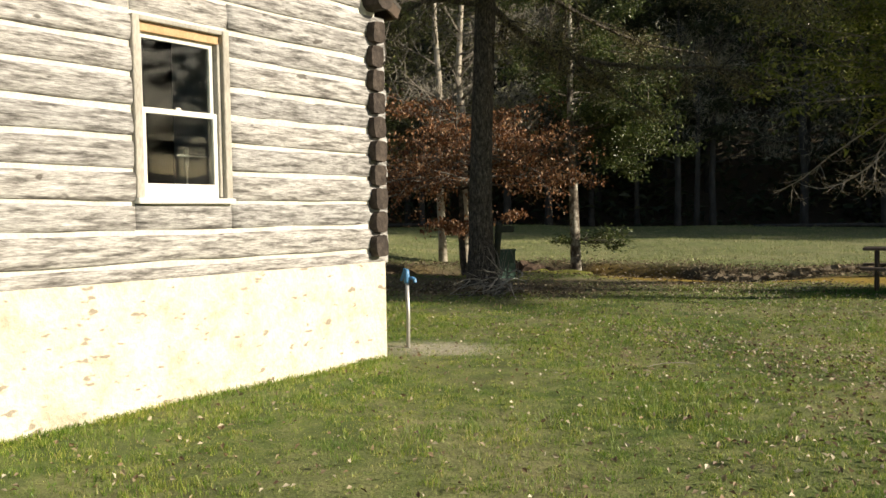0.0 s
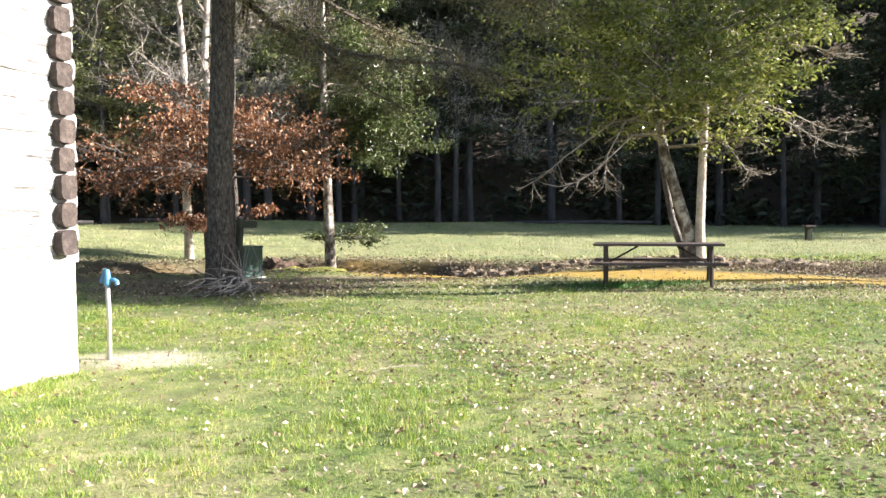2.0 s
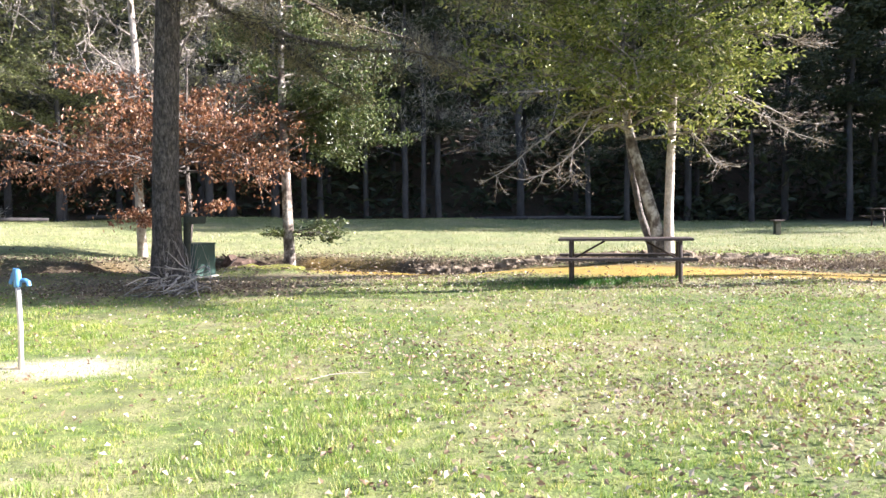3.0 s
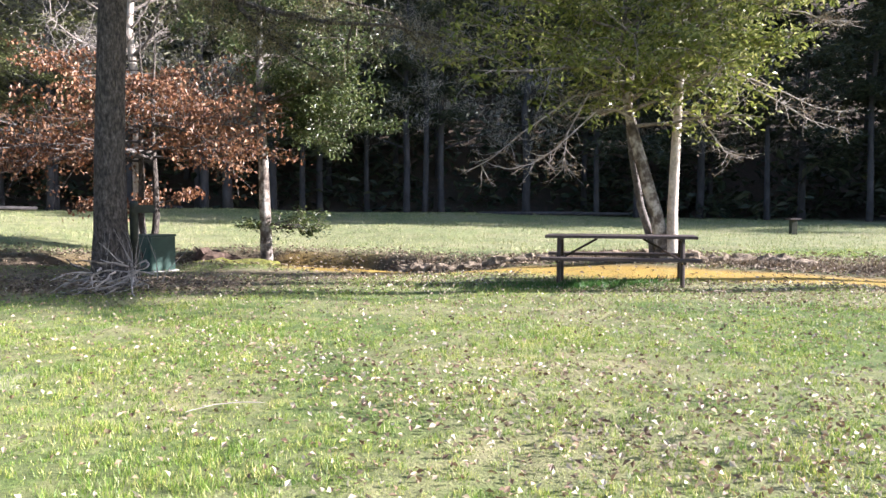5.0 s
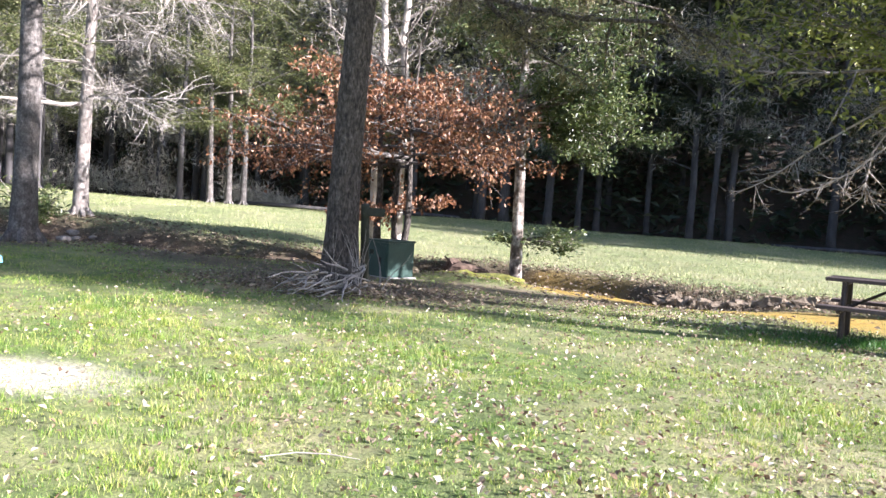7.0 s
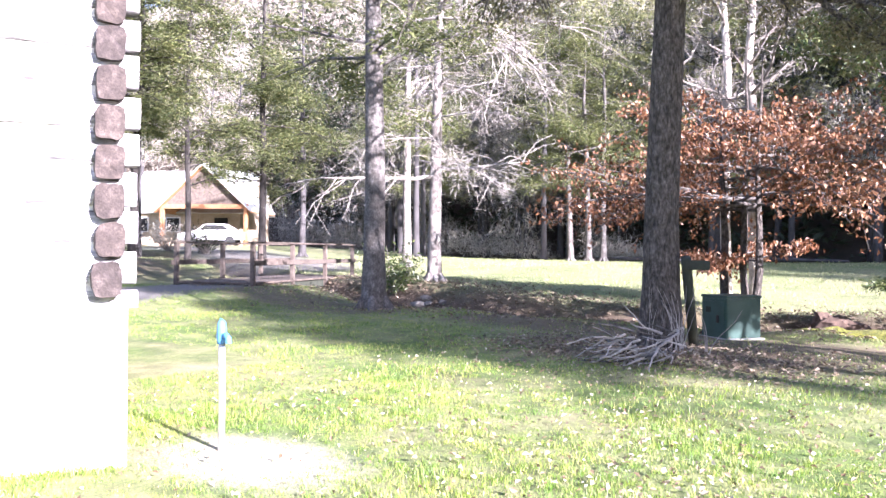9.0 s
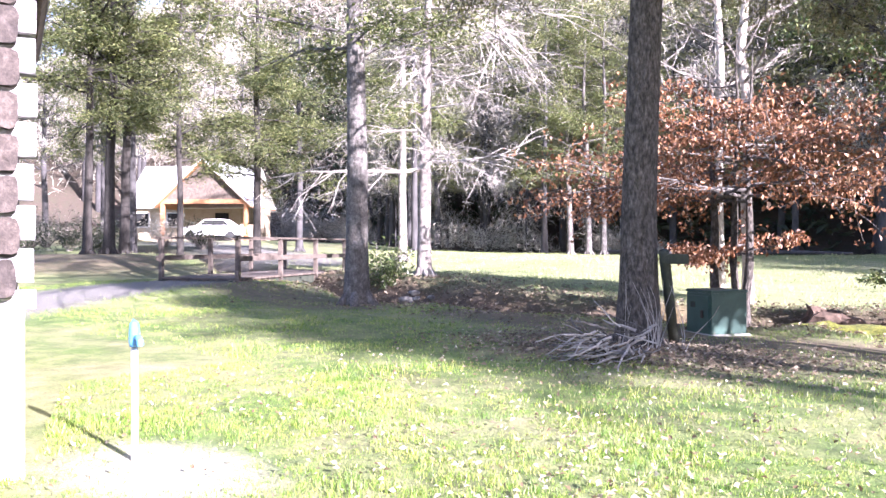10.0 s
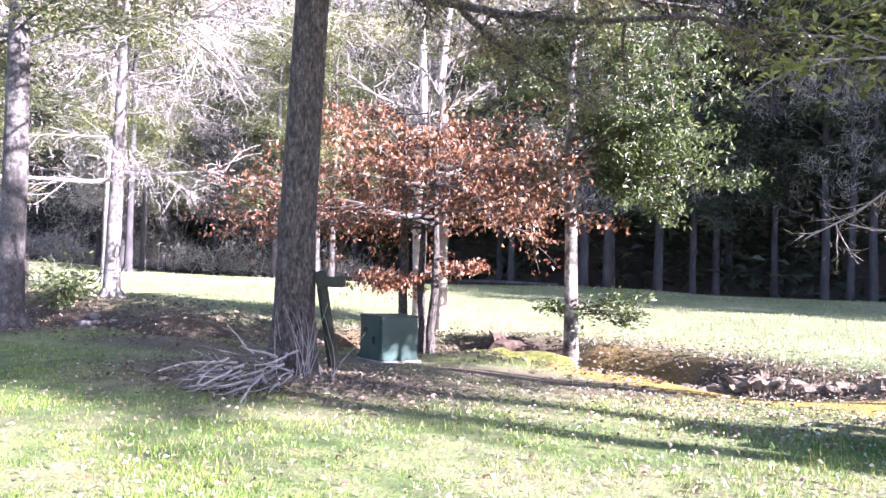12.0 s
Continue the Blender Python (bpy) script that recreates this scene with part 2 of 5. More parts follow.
LAUREL = leafy("evergreen_leaf", [(0.0, (0.035, 0.06, 0.018)), (0.5, (0.075, 0.11, 0.032)), (0.85, (0.14, 0.17, 0.055)), (1.0, (0.24, 0.26, 0.12))], 0.42, 0.28)
# lighter than LAUREL: the crown's sun and highlights put into the olive colour
SUNLEAF = leafy("sunlit_olive_leaf", [(0.0, (0.07, 0.095, 0.02)), (0.45, (0.17, 0.21, 0.042)), (0.8, (0.3, 0.33, 0.08)), (1.0, (0.46, 0.45, 0.2))], 0.34, 0.4)
SPRAY = leafy("dry_hemlock_spray", [(0.0, (0.11, 0.1, 0.05)), (0.5, (0.2, 0.18, 0.09)), (1.0, (0.33, 0.29, 0.17))], 0.5, 0.3)
HEMLOCK = leafy("hemlock_spray", [(0.0, (0.07, 0.095, 0.03)), (0.5, (0.15, 0.175, 0.06)), (1.0, (0.28, 0.285, 0.13))], 0.5, 0.3)
# lightened copy of HEMLOCK: sunlight on the edge boughs is in the colour
SUNBOUGH = leafy("sun_painted_hemlock_spray", [(0.0, (0.16, 0.175, 0.07)), (0.5, (0.3, 0.3, 0.14)), (1.0, (0.5, 0.48, 0.3))], 0.5, 0.35)
# woodland shade put into the leaf colour: a darkened copy of HEMLOCK
SHADELEAF = leafy("shade_painted_leaf", [(0.0, (0.025, 0.037, 0.02)), (0.6, (0.052, 0.068, 0.034)), (1.0, (0.1, 0.105, 0.06))], 0.6, 0.2)
# grey twigs lightened so their colour stands for the hillside's sunlit haze
GREYTWIG = leafy("grey_twig_spray", [(0.0, (0.26, 0.235, 0.2)), (1.0, (0.55, 0.52, 0.46))], 0.8, 0.1)
WEED = leafy("dry_weed", [(0.0, (0.11, 0.078, 0.055)), (0.6, (0.24, 0.185, 0.13)), (1.0, (0.38, 0.32, 0.235))], 0.8, 0.15)
GLASS, _nt, _lk, _b = nodes_of("window_glass")
_b.inputs["Base Color"].default_value = (0.9, 0.95, 0.93, 1)
_b.inputs["Roughness"].default_value, _b.inputs["Transmission Weight"].default_value, _b.inputs["IOR"].default_value = 0.02, 1.0, 1.45


# ---- mesh helpers ----
class Geo:
    """Vertices and faces of one mesh, gathered piece by piece."""

    def __init__(self):
        self.v, self.f, self.n = [], [], 0

    def add(self, verts, faces):
        verts = np.asarray(verts, dtype=float)
        self.v.append(verts)
        self.f.extend([tuple(int(i) + self.n for i in q) for q in faces])
        self.n += len(verts)
        return self

    def tube(self, pts, radii, seg=7, cap=True, rough=0.0, rng=None):
        pts = [Vector(p) for p in pts]
        rings = []
        side = Vector((1, 0, 0))
        for i, p in enumerate(pts):
            d = (pts[min(i + 1, len(pts) - 1)] - pts[max(i - 1, 0)]).normalized()
            side = side - d * side.dot(d)
            if side.length < 1e-3:
                side = d.orthogonal()
            side.normalize()
            up = d.cross(side)
            for k in range(seg):
                a = 2 * math.pi * k / seg
                r = radii[i] * (1 + (rng.uniform(-rough, rough) if rough else 0))
                rings.append(p + side * (math.cos(a) * r) + up * (math.sin(a) * r))
        faces = []
        for i in range(len(pts) - 1):
            for k in range(seg):
                a, b = i * seg + k, i * seg + (k + 1) % seg
                faces.append((a, b, b + seg, a + seg))
        if cap:
            faces.append(tuple(range(seg - 1, -1, -1)))
            faces.append(tuple(range((len(pts) - 1) * seg, len(pts) * seg)))
        return self.add([tuple(q) for q in rings], faces)

    def box(self, size, m=None, bevel=0.0):
        bm = bmesh.new()
        bmesh.ops.create_cube(bm, size=1.0, matrix=Matrix.Diagonal((*size, 1)))
        if bevel:
            bmesh.ops.bevel(bm, geom=bm.edges[:], offset=bevel, segments=2, affect="EDGES")
        if m is not None:
            bm.transform(m)
        bm.verts.index_update()
        self.add([tuple(v.co) for v in bm.verts], [[v.index for v in f.verts] for f in bm.faces])
        bm.free()
        return self

    def leaves(self, at, length, width, rng, flat=0.6, hang=0.0, fold=0.15):
        """Folded diamond leaves at an array of places."""
        at = np.asarray(at, dtype=float)
        n = len(at)
        if not n:
            return self
        az = rng.uniform(0, 2 * np.pi, n)
        tilt = rng.normal(0, 1.0 - flat, n) - hang
        u = np.stack([np.cos(az) * np.cos(tilt), np.sin(az) * np.cos(tilt), np.sin(tilt)], 1)
        roll = rng.normal(0, 1.3 * (1.05 - flat), n)
        s = np.stack([-np.sin(az), np.cos(az), np.zeros(n)], 1)
        w = np.cross(u, s)
        side = s * np.cos(roll)[:, None] + w * np.sin(roll)[:, None]
        nor = np.cross(u, side)
        k = rng.uniform(0.65, 1.3, n)[:, None]
        L, W = length * k, width * k
        p0 = at
        p1 = at + u * L * 0.5 + side * W * 0.5 + nor * L * fold
        p2 = at + u * L
        p3 = at + u * L * 0.5 - side * W * 0.5 + nor * L * fold
        v = np.stack([p0, p1, p2, p3], 1).reshape(-1, 3)
        base = np.arange(n) * 4 + self.n
        self.v.append(v)
        self.f.extend(np.stack([base, base + 1, base + 2, base + 3], 1).tolist())
        self.n += 4 * n
        return self

    def mesh(self, name, material, smooth=False):
        me = bpy.data.meshes.new(name)
        me.from_pydata(np.concatenate(self.v).tolist(), [], self.f)
        me.materials.append(material)
        if smooth:
            me.polygons.foreach_set("use_smooth", [True] * len(me.polygons))
        me.update()
        return me


def part(name, geo, material, parent, label="", smooth=False):
    ob = new(name, geo.mesh(name, material, smooth))
    ob.parent = parent
    return tagged(ob, label)


def thing(name, label, category, at=(0, 0, 0), rz=0.0, group="", kind=""):
    ob = new(name)
    ob.empty_display_size = 0.2
    ob.matrix_world = pose(*at, 0, 0, rz)
    return tagged(ob, label, category, group, kind)


def rot(x, y, z, rx=0, ry=0, rz=0):
    return pose(x, y, z, rx, ry, rz)


# ---- the lie of the land ----
KNOTS = ((0, 0, 0), (4, 4, 0), (-4, 4, 0), (0, 8, 0), (5, 9, 0.0), (10, 6, 0.02), (-1.4, 8, 0.03), (-5, 11, 0.04), (0, 13.5, 0.05), (3, 12, 0.03),
         (6.3, 14.2, 0.1), (11, 12.5, 0.12), (-1.5, 18.2, 0.03), (-1.5, 15.8, 0.12), (7.8, 17.2, 0.36), (2, 18, 0.0), (13, 18, 0.3), (-9.2, 17.5, 0.14), (-11.6, 22.5, 0.56),
         (-14.4, 17.6, 0.5), (-16.2, 23.8, 0.55), (-3, 24, 0.1), (1, 25, 0.1), (5, 23, 0.15), (-8, 26, 0.45), (14, 24, 0.25), (4, 34, 0.45), (4.8, 46, 0.78),
         (-6, 46, 1.0), (-15, 33, 0.85), (-19, 41, 0.95), (-25, 34, 1.1), (-23, 19, 1.1), (-45, 39, 1.7), (-36, 30, 1.4), (-30, 14, 1.1), (25, 30, 0.4), (30, 10, 0.1), (0, -12, 0), (-20, -10, 0.1))
KN = np.array(KNOTS, dtype=float)
CREEK = np.array([(-34, 25.5), (-24, 23.2), (-15.3, 20.8), (-12.2, 20.2), (-9.4, 19.9), (-6, 20.1), (-3, 20.9), (-0.6, 22.2), (1.6, 20.7), (4.5, 18.7), (7.8, 16.5), (10.5, 15.3), (16, 13), (30, 9)], dtype=float)


def creek_distance(x, y):
    x, y = np.asarray(x, float), np.asarray(y, float)
    best = np.full(x.shape, 1e9)
    along = np.zeros(x.shape)
    for i in range(len(CREEK) - 1):
        a, d = CREEK[i], CREEK[i + 1] - CREEK[i]
        t = np.clip(((x - a[0]) * d[0] + (y - a[1]) * d[1]) / (d @ d), 0, 1)
        q = np.hypot(x - a[0] - t * d[0], y - a[1] - t * d[1])
        along = np.where(q < best, a[0] + t * d[0], along)
        best = np.minimum(best, q)
    return best, along


def step(a, b, x):
    t = np.clip((np.asarray(x, float) - a) / (b - a), 0, 1)
    return t * t * (3 - 2 * t)


def height(x, y):
    x, y = np.asarray(x, float), np.asarray(y, float)
    top, bot = np.zeros(x.shape), np.full(x.shape, 1e-6)
    for kx, ky, kz in KN:
        w = 1.0 / ((x - kx) ** 2 + (y - ky) ** 2 + 2.0) ** 1.6
        top, bot = top + w * kz, bot + w
    h = top / bot
    d, along = creek_distance(x, y)
    deep = 0.72 * step(6, 0, along) + 0.06
    wide = 1.25 + 0.25 * np.sin(along * 1.7)
    h = h - deep * step(wide + 0.35, 0.35, d)
    h = h + 0.015 * np.sin(x * 1.9 + y * 0.7) * np.cos(y * 1.3 - x * 0.5)
    # the valley's sides: a hill behind the field and a spur to the right of it
    back = np.maximum(0, y - 50 - 0.10 * np.maximum(0, -x - 10))
    h = h + 45 * (1 - np.exp(-(back / 34.0) ** 1.3))
    h = h + 34 * np.exp(-(((x - 78) / 18) ** 2 + ((y - 42) / 14) ** 2))
    # the low wooded ridge that closes the valley on its sunny side
    h = h + 9 * np.exp(-((x - 105) / 20.0) ** 2) * step(40, 10, y)
    h = h + 26 * (1 - np.exp(-(np.maximum(0, -x - 52) / 36.0) ** 1.5))
    return h


def g(x, y):
    return float(height(np.array([x]), np.array([y]))[0])


def seg_dist(x, y, a, b):
    d = np.array(b, float) - np.array(a, float)
    t = np.clip(((x - a[0]) * d[0] + (y - a[1]) * d[1]) / (d @ d), 0, 1)
    return np.hypot(x - a[0] - t * d[0], y - a[1] - t * d[1])


def covers(x, y):
    """What covers the ground besides grass: shares of earth, moss, litter, gravel, sand."""
    d, along = creek_distance(x, y)
    dirt = np.maximum(step(1.9, 0.9, d) * step(6, 2, along), 0.85 * step(2.4, 0.8, np.hypot((x + 1.2) / 1.6, (y - 15.9))))
    dirt = np.maximum(dirt, 0.75 * step(1.6, 0.5, seg_dist(x, y, (-14, 17.2), (-9, 16.9))))
    dirt = np.maximum(dirt, 0.8 * step(1.5, 0.5, seg_dist(x, y, (-6, 17.6), (2.2, 17.4))))
    south = y < np.interp(x, CREEK[:, 0], CREEK[:, 1])
    moss = step(2.3, 1.7, d) * step(0.15, 0.4, d) * step(0.8, 2.6, along) * south
    moss = np.maximum(moss, 0.9 * step(2.0, 1.2, d) * step(0.0, 0.5, np.sin(along * 1.1 + 0.6)) * step(-5, -2, along) * step(4, 1, along) * ~south)
    litter = 0.6 * step(0.7, 0.3, d) * step(2, 5, along) + 0.35 * step(2.6, 1.3, d) * ~south * step(1, 4, along)
    litter = np.maximum(litter, 0.5 * step(3.6, 1.2, d) * ~south)
    litter = np.maximum(litter, np.maximum(np.maximum(step(47.5, 50, y), step(-48, -54, x)), step(26, 32, x) * step(34, 38, y + 0.4 * (x - 26))))
    gravel = np.maximum(step(1.5, 0.7, seg_dist(x, y, (-14.9, 17.4), (-14.2, 15.2))), step(1.6, 0.7, seg_dist(x, y, (-14.2, 15.2), (-12.9, 12.6))))
    gravel = np.maximum(gravel, step(1.6, 0.7, seg_dist(x, y, (-12.9, 12.6), (-10.5, 9.0))))
    gravel = np.maximum(gravel, step(3.0, 1.5, seg_dist(x, y, (-22, 26), (-44, 34))))
    sand = 0.9 * step(0.95, 0.25, np.hypot((x + 1.0) / 1.15, (y - 8.5) / 0.8))
    dirt = np.maximum(dirt, 0.8 * step(4.5, 2.5, np.hypot((x + 25) / 2.2, y - 17)))
    dry = 0.42 * step(19, 25, y) * step(47, 40, y) + 0.25 * step(12, 18, y) * step(19, 18, y)
    return dirt, moss, np.clip(litter, 0, 1), gravel, sand, dry


def build_ground():
    def axis(lo, hi, fine_lo, fine_hi, s):
        a = list(np.arange(fine_lo, fine_hi, s))
        p, q = fine_hi, s
        while p < hi:
            a.append(p)
            q *= 1.16
            p += q
        p, q = fine_lo, s
        while p > lo:
            q *= 1.16
            p -= q
            a.insert(0, p)
        return np.array(a)
    xs, ys = axis(-900, 900, -17, 13, 0.16), axis(-900, 900, 5, 25, 0.16)
    X, Y = np.meshgrid(xs, ys)
    Z = height(X, Y)
    verts = np.stack([X.ravel(), Y.ravel(), Z.ravel()], 1)
    w = len(xs)
    i = np.arange((len(ys) - 1) * w).reshape(-1, w)[:, :-1].ravel()
    faces = np.stack([i, i + 1, i + w + 1, i + w], 1)
    me = bpy.data.meshes.new("ground")
    me.from_pydata(verts.tolist(), [], faces.tolist())
    me.polygons.foreach_set("use_smooth", [True] * len(me.polygons))
    for name, val in zip(("dirt", "moss", "litter", "gravel", "sand", "dry"), covers(X.ravel(), Y.ravel())):
        a = me.attributes.new(name, "FLOAT", "POINT")
        a.data.foreach_set("value", np.ascontiguousarray(np.clip(val, 0, 1), dtype=np.float32))
    me.materials.append(GROUND)
    return tagged(new("ground", me), "mown valley lawn with straw patches, moss and a shallow creek bed", "ground", kind="structure")


build_ground()

# ---- the log cabin ----
CORNER, ALONG, OUT = Vector((-1.46, 7.85, 0)), Vector((-0.452, -0.892, 0)), Vector((0.892, -0.452, 0))
CABIN = Matrix(((ALONG.x, OUT.x, 0, CORNER.x), (ALONG.y, OUT.y, 0, CORNER.y), (0, 0, 1, 0), (0, 0, 0, 1)))
# in the cabin's own frame: x runs back along the gable wall from the corner, y out of it, z up
WIDE, DEEP, SILL, COURSE = 7.2, 6.0, 1.05, 0.247
EAVE, PITCH = 3.74, 0.52
WIN = (1.95, 2.87, 1.68, 3.14)
cabin = new("log_cabin")
cabin.matrix_world = CABIN
tagged(cabin, "old hewn-log cabin on a pale parged stone foundation", "cabin")


def rough_slab(geo, x0, x1, z0, z1, y0, y1, rng, bulge=0.02, cell=0.11, seed=0.0):
    """A hewn timber lying along x: rounded, uneven outer face at y1."""
    nx = max(2, int((x1 - x0) / cell))
    prof = [(0.0, 0.0), (0.0, 0.86), (0.06, 0.96), (0.3, 1.0), (0.55, 1.0), (0.8, 0.99), (0.94, 0.95), (1.0, 0.84), (1.0, 0.0)]
    verts, faces = [], []
    for i in range(nx + 1):
        x = x0 + (x1 - x0) * i / nx
        a = noise.noise((x * 1.1 + seed, seed * 3.1, 0.3)) * 0.016
        b = noise.noise((x * 1.3 + seed, seed * 2.3, 5.3)) * 0.016
        for u, w in prof:
            z = z0 + a + (z1 + b - z0 - a) * u
            y = y0 + (y1 - y0) * w + (noise.noise((x * 2.6, z * 9, seed)) * bulge if w > 0.5 else 0)
            verts.append((x, y, z))
    k = len(prof)
    for i in range(nx):
        for j in range(k):
            p, q = i * k + j, i * k + (j + 1) % k
            faces.append((p, p + k, q + k, q))
    faces.append(tuple(range(k)))
    faces.append(tuple(range(nx * k + k - 1, nx * k - 1, -1)))
    geo.add(verts, faces)


def build_cabin():
    rng = random.Random(4)
    # foundation: four uneven masonry sides
    for nm, m, ln in (("foundation", Matrix.Identity(4), WIDE), ("foundation", rot(0, 0, 0, 0, 0, -90) @ Matrix.Diagonal((1, -1, 1, 1)), DEEP)):
        geo = Geo()
        nx, nz = int(ln / 0.07), 18
        verts, faces = [], []
        for i in range(nx + 1):
            for j in range(nz + 1):
                x, z = -0.005 + (ln + 0.005) * i / nx, -0.35 + (SILL + 0.35) * j / nz
                cell = noise.noise((x * 1.6, z * 2.7, ln)) * 0.028 + noise.noise((x * 5, z * 8, 2.0)) * 0.022 + noise.noise((x * 16, z * 19, 4.0)) * 0.011
                verts.append((x, (0.02 if ln == WIDE else -0.04) + cell * min(1, (x + 0.005) * 8), z))
        for i in range(nx):
            for j in range(nz):
                a = i * (nz + 1) + j
                faces.append((a, a + 1, a + nz + 2, a + nz + 1))
        geo.add(verts, faces)
        geo.v[0] = np.array([tuple(m @ Vector(v)) for v in geo.v[0]])
        part(nm, geo, STONE, cabin, "pale parged stone foundation", True)
    part("foundation_top", Geo().box((WIDE, DEEP, 0.04), rot(WIDE / 2, -DEEP / 2, SILL - 0.02)), STONE, cabin)
    # the gable wall: a chinked core with the window's opening through it
    T = 0.16
    x0, x1, z0, z1 = WIN
    def gable_top(x):
        return EAVE + PITCH * min(x, WIDE - x)
    core = Geo()
    def slab(a, b, lo, hi_a, hi_b):
        v = []
        for y in (-0.008, -0.008 - T):
            v += [(a, y, lo), (b, y, lo), (b, y, hi_b), (a, y, hi_a)]
        core.add(v, [(0, 3, 2, 1), (4, 5, 6, 7), (0, 1, 5, 4), (1, 2, 6, 5), (2, 3, 7, 6), (3, 0, 4, 7)])
    slab(0.06, x0, SILL, gable_top(0.06), gable_top(x0))
    slab(x0, x1, SILL, z0, z0)
    slab(x0, x1, z1, gable_top(x0), gable_top(x1))
    slab(x1, WIDE / 2, SILL, gable_top(x1), gable_top(WIDE / 2))
    slab(WIDE / 2, WIDE - 0.06, SILL, gable_top(WIDE / 2), gable_top(WIDE - 0.06))
    wall = part("gable_wall", core, CHINK, cabin, "cream lime chinking between the logs")
    z, k = SILL - 0.02, 0
    while z < EAVE + PITCH * WIDE / 2 - 0.2:
        lo, hi = z + 0.006 + rng.uniform(0, 0.012), z + COURSE - 0.016 - rng.uniform(0, 0.022)
        if k == 0:
            hi = z + COURSE * 0.62 - 0.03
        cut = max(0.0, (hi - EAVE + 0.02) / PITCH)
        spans = [(-0.065 + rng.uniform(-0.012, 0.012) if cut < 0.05 else cut, WIDE - max(cut, -0.1))]
        if hi > z0 - 0.06 and lo < z1 + 0.05:
            spans = [(spans[0][0], x0 - 0.005), (x1 + 0.005, spans[0][1])]
            for a, b in ((lo, min(hi, z0 - 0.03)), (max(lo, z1 + 0.03), hi)):
                if b - a > 0.05:
                    geo = Geo()
                    rough_slab(geo, x0 + 0.004, x1 - 0.004, a, b, -0.12, 0.008, rng, 0.016, 0.1, k * 2.9)
                    part("log", geo, LOG, wall, smooth=True)
        for a, b in spans:
            geo = Geo()
            rough_slab(geo, a, b, lo, hi, -0.12, 0.012 + rng.uniform(-0.008, 0.01), rng, 0.018, 0.1, k * 1.7 + a)
            part("log", geo, LOG, wall, smooth=True)
        z += COURSE * (0.62 if k == 0 else 1.0)
        k += 1
    # the long wall behind the corner, with its log ends proud of the gable wall
    side = Geo().box((T, DEEP - 0.1, EAVE - SILL), rot(0.045 + T / 2, -DEEP / 2, (EAVE + SILL) / 2))
    swall = part("side_wall", side, CHINK, cabin, "cream lime chinking between the logs")
    for k in range(10):
        lo = 1.12 + COURSE * k
        hi = lo + COURSE - 0.05
        geo = Geo()
        rough_slab(geo, 0.0, DEEP - 0.25, lo, hi, -0.12, 0.0, rng, 0.015, 0.2, 30 + k)
        geo.v[0] = np.array([(-q[1] + 0.02, -q[0] - 0.21, q[2]) for q in geo.v[0]])
        geo.f = [tuple(reversed(f)) for f in geo.f]
        part("log", geo, LOG, swall, smooth=True)
        geo = Geo()
        bm = bmesh.new()
        bmesh.ops.create_cube(bm, size=1.0)
        bmesh.ops.subdivide_edges(bm, edges=bm.edges[:], cuts=3, use_grid_fill=True)
        for v in bm.verts:
            c = v.co.copy()
            v.co = Vector((c.x * (0.172 - 0.02 * (abs(c.z) * 2) ** 6 * (abs(c.x) * 2) ** 2), c.y * 0.33, c.z * (0.214 - 0.02 * (abs(c.x) * 2) ** 6)))
            v.co += noise.noise_vector((c.x * 3 + k, c.y * 2, c.z * 3 + k * 2.3)) * 0.011
        bm.transform(rot(0.118 + rng.uniform(-0.012, 0.012), -0.075 + rng.uniform(-0.012, 0.012), (lo + hi) / 2, rng.uniform(-2, 2), rng.uniform(-3, 3), 0))
        bm.verts.index_update()
        geo.add([tuple(v.co) for v in bm.verts], [[v.index for v in f.verts] for f in bm.faces])
        bm.free()
        part("log_end", geo, ENDGRAIN, swall, "dark brown sawn log end")
    part("back_wall", Geo().box((WIDE - 0.2, T, EAVE - SILL), rot(WIDE / 2, -DEEP + 0.1, (EAVE + SILL) / 2)), CHINK, cabin)
    part("far_wall", Geo().box((T, DEEP - 0.1, EAVE - SILL), rot(WIDE - 0.13, -DEEP / 2, (EAVE + SILL) / 2)), CHINK, cabin)
    # room behind the glass, its lack of light painted as near-black surfaces
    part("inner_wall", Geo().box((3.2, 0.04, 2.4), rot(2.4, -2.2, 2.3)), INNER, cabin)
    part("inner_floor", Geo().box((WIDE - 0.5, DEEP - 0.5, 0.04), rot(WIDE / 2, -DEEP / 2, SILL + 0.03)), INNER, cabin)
    # roof: two slopes, boards and a dark rake
    ang = math.degrees(math.atan(PITCH))
    ln = (WIDE / 2 + 0.24) / math.cos(math.radians(ang))
    for sgn in (0, 1):
        m = rot(WIDE / 2, -DEEP / 2, EAVE + 0.08 + PITCH * WIDE / 2, 0, 0, 0) @ (rot(0, 0, 0, 0, ang, 0) if sgn else rot(0, 0, 0, 0, -ang, 0))
        cx = ln / 2 if sgn else -ln / 2
        roof = part("roof", Geo().box((ln, DEEP + 0.16, 0.05), m @ rot(cx, 0, 0.06), 0.008), SHINGLE, cabin, "dark shingle roof slope")
        part("rake_board", Geo().box((ln, 0.035, 0.14), m @ rot(cx, DEEP / 2 + 0.06, -0.01), 0.004), DARKWOOD, roof)
        part("fascia", Geo().box((0.035, DEEP + 0.12, 0.13), m @ rot((ln - 0.02) if sgn else (-ln + 0.02), 0, -0.02), 0.004), DARKWOOD, roof)
    for x, z in ((0.13, EAVE + 0.03), (WIDE - 0.13, EAVE + 0.03)):
        geo = Geo()
        geo.tube([(x, -DEEP + 0.1, z), (x, -2.5, z), (x, 0.2, z)], [0.115, 0.12, 0.12], 10)
        part("wall_plate", geo, ENDGRAIN, cabin, "round dark plate log")
    # double-hung window with weathered casing
    win = new("window")
